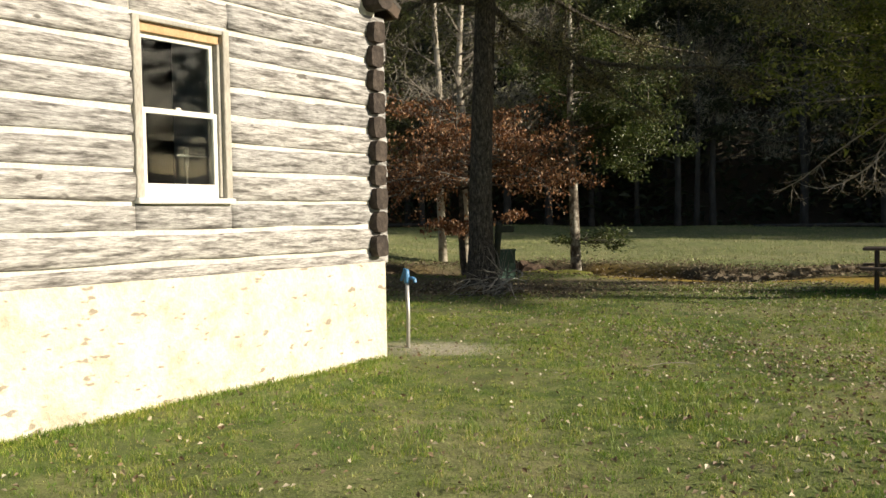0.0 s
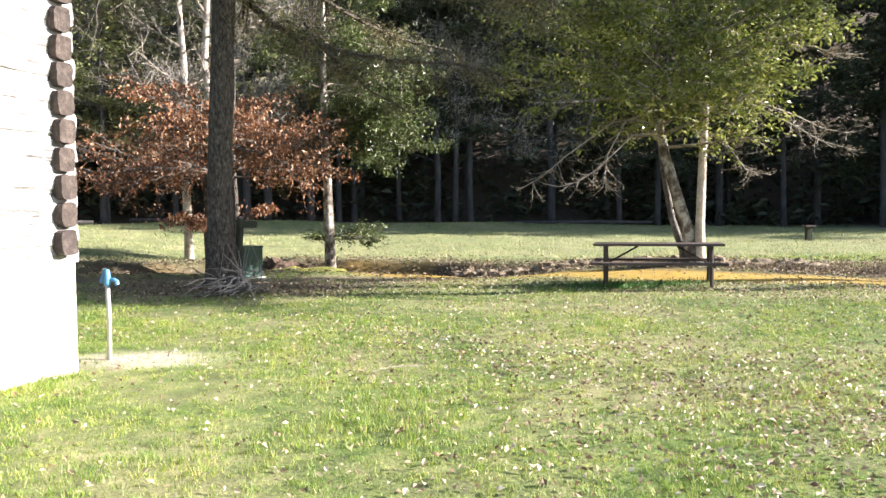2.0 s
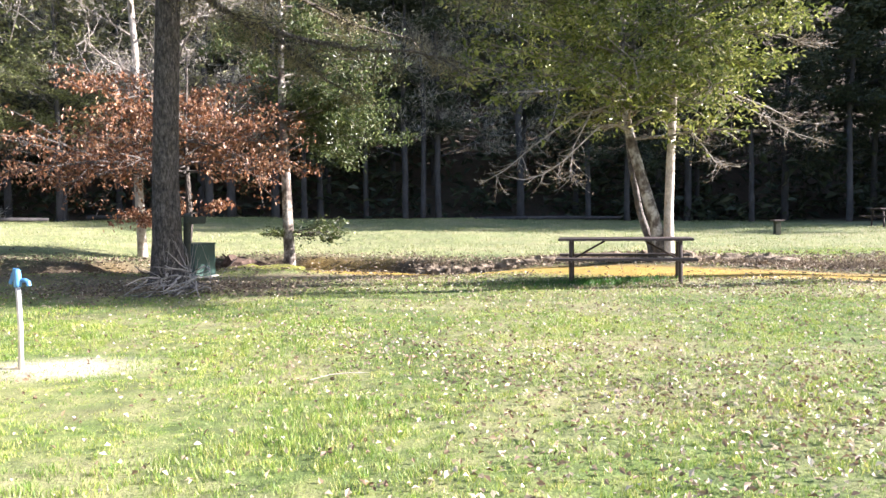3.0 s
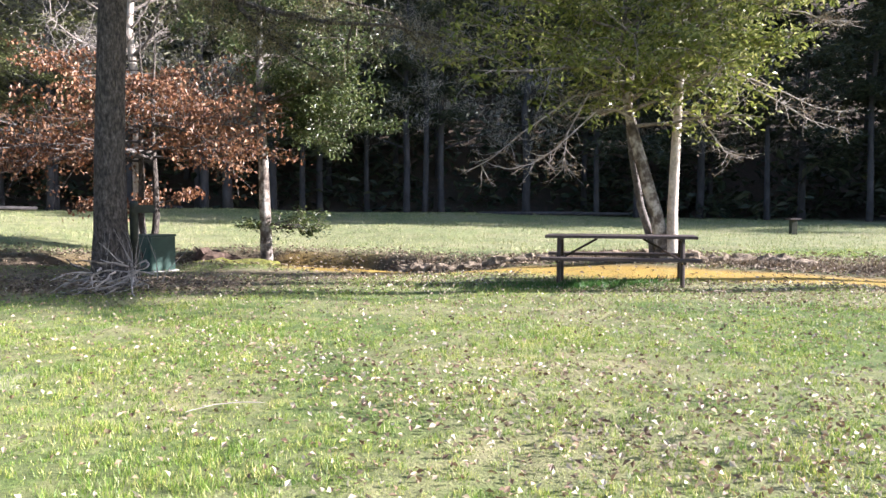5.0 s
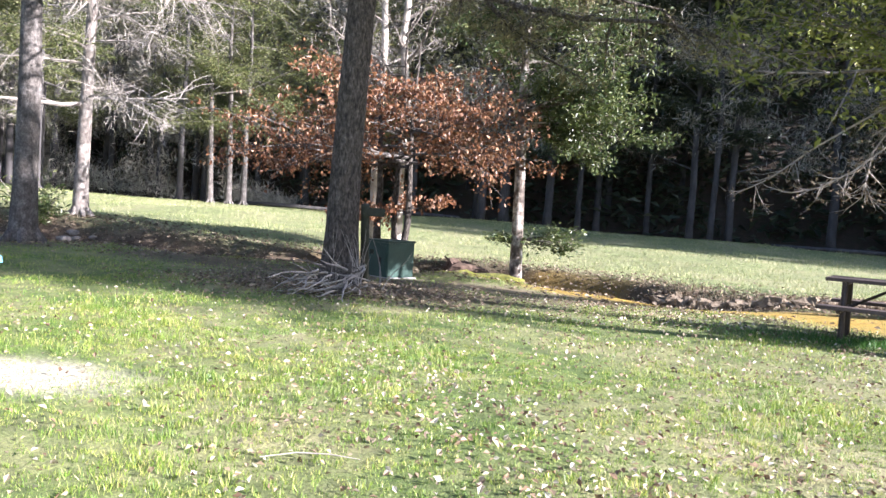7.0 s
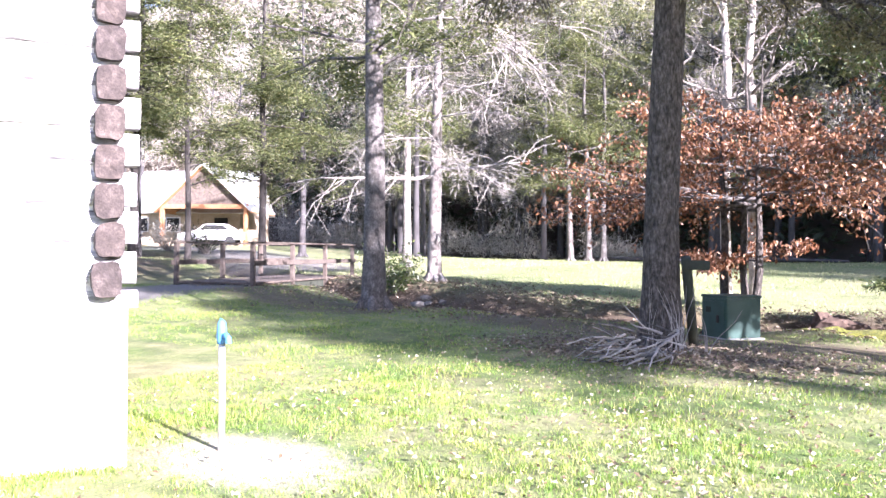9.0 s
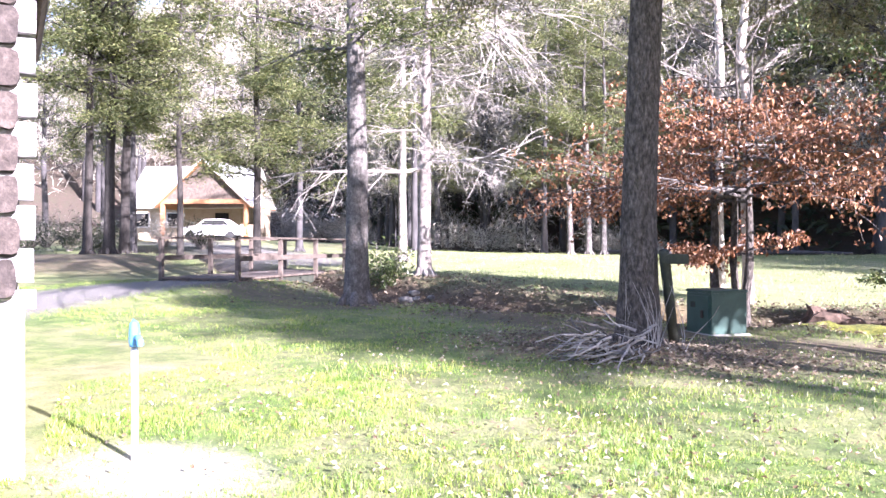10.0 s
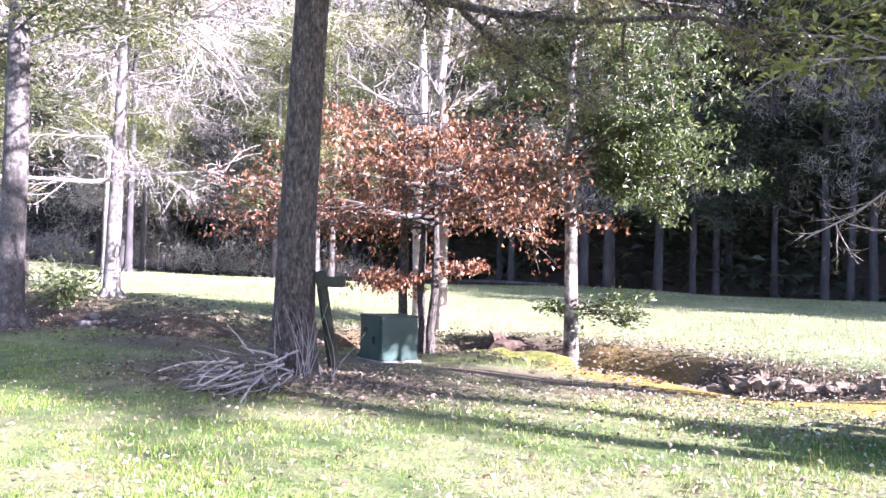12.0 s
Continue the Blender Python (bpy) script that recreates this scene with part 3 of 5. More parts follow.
    win.parent = cabin
    tagged(win, "double-hung sash window with weathered wooden casing")
    cx, w, h = (x0 + x1) / 2, x1 - x0, z1 - z0
    for a in (x0 + 0.035, x1 - 0.035):
        part("casing", Geo().box((0.065, 0.06, h), rot(a, 0.0, (z0 + z1) / 2), 0.004), TRIM, win)
    part("head_casing", Geo().box((w - 0.14, 0.05, 0.035), rot(cx, 0.0, z1 - 0.018), 0.004), TRIM, win)
    part("head_board", Geo().box((w - 0.14, 0.05, 0.075), rot(cx, -0.045, z1 - 0.075), 0.003), RAWPINE, win, "raw orange pine board")
    part("window_sill", Geo().box((w + 0.01, 0.1, 0.045), rot(cx, 0.01, z0 + 0.0), 0.006), SASH, win)
    for a in (x0 + 0.084, x1 - 0.084):
        part("jamb", Geo().box((0.03, 0.14, h - 0.15), rot(a, -0.08, (z0 + z1) / 2 - 0.04), 0.003), TRIM, win)
    iw = w - 0.2
    mid = z0 + (z1 - z0) * 0.5
    for nm, lo, hi, y in (("upper_sash", mid - 0.02, z1 - 0.11, -0.075), ("lower_sash", z0 + 0.022, mid + 0.02, -0.045)):
        fr = Geo()
        fr.box((0.04, 0.03, hi - lo), rot(cx - iw / 2 + 0.02, y, (lo + hi) / 2), 0.003)
        fr.box((0.04, 0.03, hi - lo), rot(cx + iw / 2 - 0.02, y, (lo + hi) / 2), 0.003)
        fr.box((iw - 0.08, 0.03, 0.045), rot(cx, y, hi - 0.022), 0.003)
        fr.box((iw - 0.08, 0.03, 0.12 if nm == "lower_sash" else 0.04), rot(cx, y, lo + (0.06 if nm == "lower_sash" else 0.02)), 0.003)
        sash = part(nm, fr, SASH, win, "white painted sash")
        pane = part("pane", Geo().box((iw - 0.08, 0.004, hi - lo - 0.08), rot(cx, y - 0.004, (lo + hi) / 2)), GLASS, sash)
        pane.visible_shadow = False
    part("sash_lock", Geo().box((0.05, 0.02, 0.02), rot(cx + 0.02, -0.035, mid + 0.03), 0.004), SASH, win)


build_cabin()
# the house has settled a little out of square
for ob in cabin.children_recursive:
    if ob.type == "MESH":
        ob.data.transform(Matrix(((1, -0.115, 0, 0), (0, 1, 0, 0), (0, 0, 1, 0), (0, 0, 0, 1))))
# a slatted frame that stands inside behind the lower sash
cross = thing("window_prop", "pale wooden crosspiece standing inside the cabin window", "prop")
cross.matrix_world = CABIN @ rot(2.12, -0.4, SILL + 0.05)
part("upright", Geo().box((0.022, 0.02, 0.9), rot(0, 0, 0.45), 0.003), TRIM, cross)
part("paddle", Geo().box((0.04, 0.022, 0.17), rot(0, 0.005, 0.98), 0.004), TRIM, cross)
part("crossbar", Geo().box((0.34, 0.018, 0.016), rot(-0.06, 0.025, 0.99), 0.003), SASH, cross)

# ---- yard hydrant ----
hyd = thing("yard_hydrant", "galvanised yard hydrant with a blue cast head", "hydrant", (-1.37, 8.5, g(-1.37, 8.5)))
part("pipe", Geo().tube([(0, 0, -0.1), (0.01, 0, 0.4), (0.0, 0, 0.76)], [0.024, 0.023, 0.023], 12), GALV, hyd, smooth=True)
head = part("head", Geo().tube([(0, 0, 0.74), (0, 0, 0.77), (0, 0, 0.84), (0, 0, 0.89), (0, 0, 0.905)], [0.03, 0.036, 0.034, 0.028, 0.012], 12), BLUE, hyd, "blue cast iron head", True)
part("spout", Geo().tube([(0.02, 0.0, 0.8), (0.07, -0.01, 0.8), (0.095, -0.012, 0.785), (0.1, -0.012, 0.75)], [0.02, 0.02, 0.021, 0.022], 10), BLUE, head)
part("lever", Geo().box((0.03, 0.014, 0.15), rot(-0.045, 0.01, 0.84, 0, 18, 0), 0.004), BLUE, head)

# ---- picnic tables ----
def picnic_table(at, rz, label):
    t = thing("picnic_table", label, "picnic table", at, rz, "picnic tables")
    L = 2.22
    for k in range(3):
        part("top_board", Geo().box((L, 0.235, 0.042), rot(0, -0.25 + 0.25 * k, 0.735), 0.006), TABLEWOOD, t)
    for sgn in (-1, 1):
        part("bench_board", Geo().box((L + 0.05, 0.25, 0.042), rot(0, sgn * 0.66, 0.425), 0.006), TABLEWOOD, t)
        for e in (-1, 1):
            x = e * 0.9
            part("leg", Geo().tube([(x, sgn * 0.26, 0.71), (x, sgn * 0.3, 0.4), (x, sgn * 0.34, -0.03)], [0.034, 0.034, 0.034], 8), STEEL, t)
            part("bench_arm", Geo().tube([(x, sgn * 0.3, 0.385), (x, sgn * 0.74, 0.385)], [0.024, 0.024], 8), STEEL, t)
    for e in (-1, 1):
        part("top_bearer", Geo().tube([(e * 0.9, -0.34, 0.69), (e * 0.9, 0.34, 0.69)], [0.024, 0.024], 8), STEEL, t)
        part("brace", Geo().tube([(e * 0.88, 0, 0.39), (e * 0.34, 0, 0.7)], [0.018, 0.018], 8), STEEL, t)
        part("cross_tie", Geo().tube([(e * 0.9, -0.31, 0.385), (e * 0.9, 0.31, 0.385)], [0.022, 0.022], 8), STEEL, t)
    return t


picnic_table((6.28, 14.35, g(6.28, 14.3)), -18, "brown-boarded picnic table on dark steel tube legs in the grass")
picnic_table((24.0, 32.0, g(24.0, 32.0)), 8, "distant brown picnic table at the edge of the field")
post = thing("grill_post", "squat wooden post with a flat cap in the field", "post", (17.0, 28.7, g(17.0, 28.7) - 0.05))
part("shaft", Geo().box((0.2, 0.2, 0.6), rot(0, 0, 0.25), 0.015), OLDPOST, post)
part("cap", Geo().box((0.4, 0.36, 0.06), rot(0, 0, 0.575), 0.012), TABLEWOOD, post)

# ---- utility cabinet and the leaning post by the large trunk ----
ubox = thing("utility_box", "dark green steel utility cabinet on a concrete pad", "utility box", (-1.65, 18.33, g(-1.65, 18.33) - 0.04), -30)
part("pad", Geo().box((0.74, 0.74, 0.16), rot(0, 0, -0.02), 0.01), PAD, ubox)
part("cabinet", Geo().box((0.63, 0.66, 0.64), rot(0, 0, 0.37), 0.012), GREENBOX, ubox)
part("lid", Geo().box((0.66, 0.69, 0.045), rot(0, 0, 0.715), 0.012), GREENBOX, ubox)
door = part("door_panel", Geo().box((0.55, 0.02, 0.52), rot(0, -0.335, 0.38), 0.006), GREENBOX, ubox)
part("lock", Geo().box((0.05, 0.03, 0.12), rot(0.12, -0.355, 0.36), 0.006), STEEL, door)
part("nameplate", Geo().box((0.12, 0.008, 0.09), rot(-0.12, -0.347, 0.5), 0.002), OLDPOST, door)

lpost = thing("leaning_post", "mossy dark post with a short arm leaning beside the large trunk", "post", (-1.42, 16.4, g(-1.42, 16.4)))
part("shaft", Geo().tube([(-0.02, 0.05, -0.1), (0.08, -0.33, 0.6), (0.18, -0.7, 1.26)], [0.075, 0.07, 0.07], 9), OLDPOST, lpost, smooth=True)
part("arm", Geo().box((0.34, 0.12, 0.13), rot(0.3, -0.62, 1.16, 0, 0, 24), 0.015), OLDPOST, lpost)

# ---- trees ----
def wander(start, aim, length, n, rng, kink, droop=0.0, rise=0.0):
    """A bent line of n + 1 points from start towards aim."""
    p, d = Vector(start), Vector(aim).normalized()
    pts = [p.copy()]
    for i in range(n):
        d = (d + Vector((rng.uniform(-kink, kink), rng.uniform(-kink, kink), rng.uniform(-kink, kink) - droop * (i / n) + rise * (i / n)))).normalized()
        p = p + d * (length / n)
        pts.append(p.copy())
    return pts


def taper(r0, r1, n, power=1.0):
    return [r0 + (r1 - r0) * (i / n) ** power for i in range(n + 1)]


def limb_set(wood, origin_pts, origin_r, count, rng, span, length, elev, droop, twigs=5, az=None, kink=0.18, seg=5, twig_len=0.45):
    """Limbs from a trunk line, each with twigs; returns the places where leaves may grow."""
    spots = []
    n = len(origin_pts) - 1
    for _ in range(count):
        f = rng.uniform(*span) * n
        i = min(int(f), n - 1)
        p = origin_pts[i].lerp(origin_pts[i + 1], f - i)
        a = rng.uniform(0, 2 * math.pi) if az is None else radians(rng.uniform(*az))
        e = radians(rng.uniform(*elev))
        d = Vector((math.cos(a) * math.cos(e), math.sin(a) * math.cos(e), math.sin(e)))
        ln = rng.uniform(*length)
        pts = wander(p, d, ln, 6, rng, kink, droop)
        r = min(origin_r[i] * 0.5, 0.012 + ln * 0.011)
        if isinstance(wood, list):
            wood.append(Geo())
        w = wood[-1] if isinstance(wood, list) else wood
        w.tube(pts, taper(r, r * 0.22, 6), seg, False)
        spots += [q for q in pts[2:]]
        for _t in range(twigs):
            k = rng.randint(1, 5)
            q = pts[k].lerp(pts[k + 1], rng.random())
            dd = (pts[k + 1] - pts[k]).normalized() + Vector((rng.uniform(-1, 1), rng.uniform(-1, 1), rng.uniform(-0.5, 0.5)))
            tw = wander(q, dd, ln * twig_len * rng.uniform(0.5, 1.1), 4, rng, kink * 1.3, droop)
            w.tube(tw, taper(r * 0.34, r * 0.1, 4), 4, False)
            spots += tw[1:]
            if rng.random() < 0.7:
                k2 = rng.randint(1, 3)
                tw2 = wander(tw[k2], (tw[k2 + 1] - tw[k2]).normalized() + Vector((rng.uniform(-1, 1), rng.uniform(-1, 1), rng.uniform(-0.4, 0.4))), ln * twig_len * 0.5, 3, rng, kink * 1.5, droop)
                w.tube(tw2, taper(r * 0.2, r * 0.07, 3), 3, False)
                spots += tw2[1:]
    return spots


def limbs_of(limbs, material, tree, name="limb"):
    for q in limbs:
        part(name, q, material, tree)


def bough(limbs, pts, r, rng, twigs=16, ln=0.9, droop=0.25):
    """One long limb along given points, with hanging side twigs; returns the places of its needles."""
    q = Geo()
    pts = [Vector(p) for p in pts]
    q.tube(pts, taper(r, r * 0.25, len(pts) - 1), 6, False)
    spots = list(pts[1:])
    for _ in range(twigs):
        k = rng.randint(0, len(pts) - 2)
        p = pts[k].lerp(pts[k + 1], rng.random())
        d = (pts[k + 1] - pts[k]).normalized() * 0.6 + Vector((rng.uniform(-1, 1), rng.uniform(-1, 1), rng.uniform(-0.5, 0.15)))
        tw = wander(p, d, ln * rng.uniform(0.5, 1.3), 5, rng, 0.2, droop)
        q.tube(tw, taper(r * 0.3, r * 0.08, 5), 4, False)
        spots += tw[1:]
        for _k in range(2):
            j = rng.randint(1, 4)
            t2 = wander(tw[j], (tw[j + 1] - tw[j]).normalized() + Vector((rng.uniform(-1, 1), rng.uniform(-1, 1), rng.uniform(-0.5, 0.2))), ln * 0.4, 3, rng, 0.25, droop)
            q.tube(t2, taper(r * 0.14, r * 0.05, 3), 3, False)
            spots += t2[1:]
    limbs.append(q)
    return spots


def strew(spots, per, spread, nrng, flat_z=0.5):
    s = np.array([tuple(p) for p in spots], dtype=float)
    if not len(s):
        return np.zeros((0, 3))
    s = np.repeat(s, per, axis=0)
    return s + nrng.normal(0, 1, s.shape) * np.array([spread, spread, spread * flat_z])


def tree_of(name, label, at, rz=0.0, group=""):
    return thing(name, label, "tree", at, rz, group)


def flare(trunk, r, rng, at_z=0.0):
    for k in range(7):
        a = 2 * math.pi * (k + rng.uniform(-0.3, 0.3)) / 7
        d = Vector((math.cos(a), math.sin(a), 0))
        trunk.tube([d * r * 0.55 + Vector((0, 0, at_z + r * 1.7)), d * r * 0.95 + Vector((0, 0, at_z + r * 0.7)), d * r * 1.5 + Vector((0, 0, at_z + 0.02)), d * r * 2.1 + Vector((0, 0, at_z - 0.12))], [r * 0.3, r * 0.42, r * 0.34, r * 0.2], 7)


# the large bare trunk with drooping hemlock boughs high up
rng, nrng = random.Random(11), np.random.default_rng(11)
big = tree_of("hemlock_tree", "tall hemlock with a thick furrowed trunk beside the green box", (-1.6, 15.7, g(-1.6, 15.7)))
pts = [Vector(p) for p in ((0, 0, -0.2), (0.0, 0, 0.25), (0.0, 0, 0.8), (0.0, 0, 1.8), (0.04, 0, 3.0), (0.1, -0.02, 4.2), (0.16, -0.03, 5.5), (0.2, 0, 7.5), (0.25, 0, 10), (0.3, 0, 14), (0.3, 0, 17))]
rad = [0.36, 0.31, 0.26, 0.232, 0.22, 0.212, 0.205, 0.19, 0.16, 0.09, 0.02]
trunk = Geo().tube(pts, rad, 18)
flare(trunk, 0.215, rng)
part("trunk", trunk, BARK, big, smooth=True)
wood = []
spots = limb_set(wood, pts[6:], rad[6:], 26, rng, (0.02, 0.9), (2.2, 4.6), (-8, 25), 0.16, 6)
spots += limb_set(wood, pts[6:8], rad[6:8], 4, rng, (0.3, 0.95), (3.0, 4.6), (0, 12), 0.1, 7, (60, 200))
# unseen boughs on the near side, added to throw shade on the left lawn
spots += limb_set(wood, pts[6:9], rad[6:9], 16, rng, (0.02, 0.9), (2.4, 4.2), (-5, 15), 0.08, 7, (-150, -40))
low = bough(wood, ((0.15, 0, 5.7), (0.9, 0.24, 4.98), (1.4, 0.36, 4.7), (2.4, 0.62, 4.46), (3.4, 0.9, 4.34), (4.5, 1.2, 4.38), (5.4, 1.4, 4.2)), 0.075, rng, 30, 0.8)
low += bough(wood, ((1.95, 0.52, 4.5), (2.3, 0.6, 4.15), (2.85, 0.76, 3.72), (3.3, 0.85, 3.5)), 0.045, rng, 8, 0.5)
low += bough(wood, ((0.2, 0, 6.6), (1.0, 0.6, 6.1), (2.2, 1.5, 5.5), (3.3, 2.2, 5.1), (4.6, 2.6, 4.9)), 0.08, rng, 20, 0.9)
low += bough(wood, ((0.2, 0, 6.3), (-0.4, -0.5, 5.9), (-1.3, -1.0, 5.3), (-2.4, -1.2, 4.9)), 0.06, rng, 20, 0.9)
lowx = bough(wood, ((0.2, 0, 6.9), (1.4, -1.2, 6.4), (2.8, -2.0, 5.6), (4.2, -2.4, 5.2), (5.4, -2.5, 4.9)), 0.07, rng, 26, 1.0)
low += bough(wood, ((0.2, 0, 7.4), (2.0, 0.3, 7.0), (4.0, 0.5, 6.1), (6.0, 0.6, 5.6), (7.2, 0.7, 5.4)), 0.08, rng, 24, 0.9)
limbs_of(wood, BARK, big)

part("crown", Geo().leaves(strew(spots, 13, 0.2, nrng, 0.45), 0.1, 0.028, nrng, 0.7, 0.25), HEMLOCK, big, "fine drooping green needles")
part("hanging_spray", Geo().leaves(strew(low + lowx, 13, 0.14, nrng, 0.6), 0.09, 0.02, nrng, 0.6, 0.4), SPRAY, big, "thin hanging needle sprays")

# thin mottled evergreen in the creek bed
rng, nrng = random.Random(12), np.random.default_rng(12)
thin = tree_of("slender_tree", "slender mottled evergreen with one low leafy shoot", (0.03, 22.75, g(0.03, 22.75)))
pts = [Vector(p) for p in ((0, 0, -0.3), (0.0, 0, 0.3), (-0.02, 0, 1.2), (-0.05, 0, 2.4), (-0.1, 0, 3.8), (-0.12, 0, 5.2), (-0.1, 0, 7), (-0.1, 0, 9))]
rad = [0.19, 0.155, 0.14, 0.125, 0.11, 0.09, 0.06, 0.02]
trunk = Geo().tube(pts, rad, 12)
flare(trunk, 0.14, rng)
part("trunk", trunk, MOTTLED, thin, smooth=True)
wood = []
spots = limb_set(wood, pts[4:], rad[4:], 16, rng, (0.05, 0.95), (1.0, 2.0), (-6, 30), 0.08, 6)
spots += limb_set(wood, pts[3:6], rad[3:6], 10, rng, (0.45, 0.95), (1.6, 2.7), (-10, 8), 0.08, 7, (-50, 60))
spots += limb_set(wood, pts[4:7], rad[4:7], 14, rng, (0.05, 0.95), (1.6, 2.8), (-4, 20), 0.09, 7, (-60, 60))
low = limb_set(wood, pts[1:3], rad[1:3], 3, rng, (0.85, 0.98), (0.9, 1.5), (-2, 6), 0.0, 7, (-20, 25)) + limb_set(wood, pts[1:3], rad[1:3], 2, rng, (0.85, 0.98), (0.5, 0.7), (-2, 6), 0.0, 6, (160, 200))
limbs_of(wood, MOTTLED, thin)
crown = part("crown", Geo().leaves(strew(spots, 11, 0.13, nrng, 0.5), 0.12, 0.05, nrng, 0.35, 0.35), LAUREL, thin, "glossy evergreen leaves")
part("low_shoot", Geo().leaves(strew(low, 4, 0.08, nrng, 0.5), 0.12, 0.055, nrng, 0.6, 0.05), LAUREL, thin, "leafy low shoot")

# the beech with rust-coloured leaves
rng, nrng = random.Random(13), np.random.default_rng(13)
beech = tree_of("young_beech", "young many-stemmed beech holding rust-brown winter leaves", (-2.6, 21.35, g(-2.6, 21.35)))
spots = []
wood = []
for k, (bx, by, tx, ty, hgt, r) in enumerate(((-0.28, 0.05, -0.6, 0.25, 5.7, 0.095), (0.0, 0.0, 0.05, 0.1, 6.2, 0.08), (0.28, -0.05, 0.4, -0.1, 5.9, 0.085))):
    pts = [Vector((bx + (tx - bx) * f + rng.uniform(-0.05, 0.05), by + (ty - by) * f + rng.uniform(-0.05, 0.05), -0.25 + (hgt + 0.25) * f)) for f in (0, 0.1, 0.2, 0.32, 0.44, 0.58, 0.74, 0.88, 1)]
    rad = [r * 1.35, r * 1.1, r, r * 0.92, r * 0.8, r * 0.64, r * 0.45, r * 0.28, r * 0.1]
    part("stem", Geo().tube(pts, rad, 10), BARK, beech, smooth=True)
    # flat tiers of long level boughs, the longest low in the crown
    for tier, (lo, hi, count, span_m) in enumerate(((4, 5, 4, (2.3, 3.4)), (5, 6, 6, (2.0, 3.4)), (6, 7, 4, (1.4, 2.6)))):
        spots += limb_set(wood, pts[lo:hi + 1], rad[lo:hi + 1], count, rng, ((0.6, 0.98) if tier == 0 else (0.1, 0.9)), span_m, (-3, 9), 0.012, 8, (k * 120 + tier * 40, k * 120 + tier * 40 + 360), 0.13)
    spots += limb_set(wood, pts[3:5], rad[3:5], 2, rng, (0.2, 0.7), (0.7, 1.25), (-4, 6), 0.0, 6, None, 0.12)
spots += limb_set(wood, pts[4:6], rad[4:6], 4, rng, (0.5, 0.95), (3.0, 3.8), (-4, 4), 0.01, 9, (150, 235), 0.12)
limbs_of(wood, MIDBARK, beech)
part("crown", Geo().leaves(strew(spots, 5, 0.13, nrng, 0.3), 0.1, 0.06, nrng, 0.3, 0.6), RUST, beech, "dry rust-brown leaves in level tiers")

# the white-stemmed evergreen behind the table
rng, nrng = random.Random(14), np.random.default_rng(14)
WX, WY = 7.9, 16.75
white = tree_of("spreading_evergreen", "spreading evergreen on three pale leaning stems behind the picnic table", (WX, WY, g(WX, WY)))
stems = (((0.0, 0, -0.3), (-0.03, 0, 0.25), (-0.15, 0.03, 0.85), (-0.39, 0.06, 1.65), (-0.6, 0.1, 2.4), (-0.74, 0.1, 3.1), (-0.8, 0.1, 4.1), (-0.72, 0.1, 5.6)),
         ((0.12, -0.1, -0.3), (0.1, -0.1, 0.3), (0.1, -0.1, 0.9), (0.13, -0.12, 2.0), (0.17, -0.15, 3.1), (0.21, -0.2, 4.2), (0.24, -0.2, 5.4), (0.26, -0.2, 6.6)),
         ((-0.06, 0.2, -0.3), (-0.14, 0.22, 0.3), (-0.36, 0.28, 1.0), (-0.52, 0.32, 1.9), (-0.58, 0.4, 2.6), (-0.5, 0.45, 3.6), (-0.4, 0.4, 4.8), (-0.35, 0.4, 5.8)))
spots, bare = [], []
wood, twigs = [], []
for k, st in enumerate(stems):
    pts = [Vector(p) for p in st]
    r = (0.125, 0.095, 0.07)[k]
    rad = [r * q for q in (1.7, 1.2, 1, 0.9, 0.78, 0.62, 0.42, 0.15)]
    part("stem", Geo().tube(pts, rad, 12), (MOTTLED, PALEBARK, MIDBARK)[k], white, smooth=True)
    spots += limb_set(wood, pts[4:], rad[4:], 17, rng, (0.02, 0.95), (1.3, 2.9), (-2, 30), 0.06, 7)
    spots += limb_set(wood, pts[5:8], rad[5:8], 5, rng, (0.1, 0.8), (2.2, 3.3), (4, 18), 0.05, 7, (140, 220))
    spots += limb_set(wood, pts[5:7], rad[5:7], 4, rng, (0.1, 0.9), (2.0, 3.0), (2, 18), 0.06, 7, (-40, 40))
# long bare boughs that droop out under the crown, their tips curling up
for (x0, z0), (x1, z1), (x2, z2), (x3, z3) in (((-0.7, 2.9), (-1.7, 3.0), (-2.7, 2.3), (-3.7, 1.55)), ((-0.65, 2.6), (-1.4, 2.7), (-2.2, 2.0), (-3.0, 1.6)), ((-0.7, 3.1), (-1.5, 3.0), (-1.9, 2.3), (-2.0, 1.6)), ((0.2, 3.2), (1.0, 3.4), (2.0, 2.9), (3.2, 2.35)), ((0.2, 3.5), (1.1, 3.5), (2.2, 3.1), (3.3, 2.7)), ((0.2, 2.7), (0.6, 2.6), (0.9, 2.2), (1.2, 1.9)), ((0.25, 4.3), (1.4, 4.6), (2.4, 4.5), (3.2, 4.3))):
    yy = rng.uniform(-0.6, 0.3)
    bare += bough(twigs, ((x0, 0, z0), ((x0 + x1) / 2, yy * 0.4, (z0 + z1) / 2 + 0.08), (x1, yy * 0.7, z1), (x2, yy, z2), ((x2 + x3) / 2, yy, (z2 + z3) / 2 - 0.05), (x3, yy * 1.2, z3 + 0.05)), 0.024, rng, 30, 0.5, -0.3)
limbs_of(wood, GREYBARK, white)
limbs_of(twigs, TWIG, white, "bare_bough")
part("crown", Geo().leaves(strew(spots, 6, 0.13, nrng, 0.5), 0.13, 0.055, nrng, 0.5, 0.3), SUNLEAF, white, "dense glossy evergreen leaves")
part("bud_spray", Geo().leaves(strew(bare[::3], 2, 0.05, nrng, 0.6), 0.06, 0.025, nrng, 0.3, -0.6), WEED, white, "curled dry seed clusters")

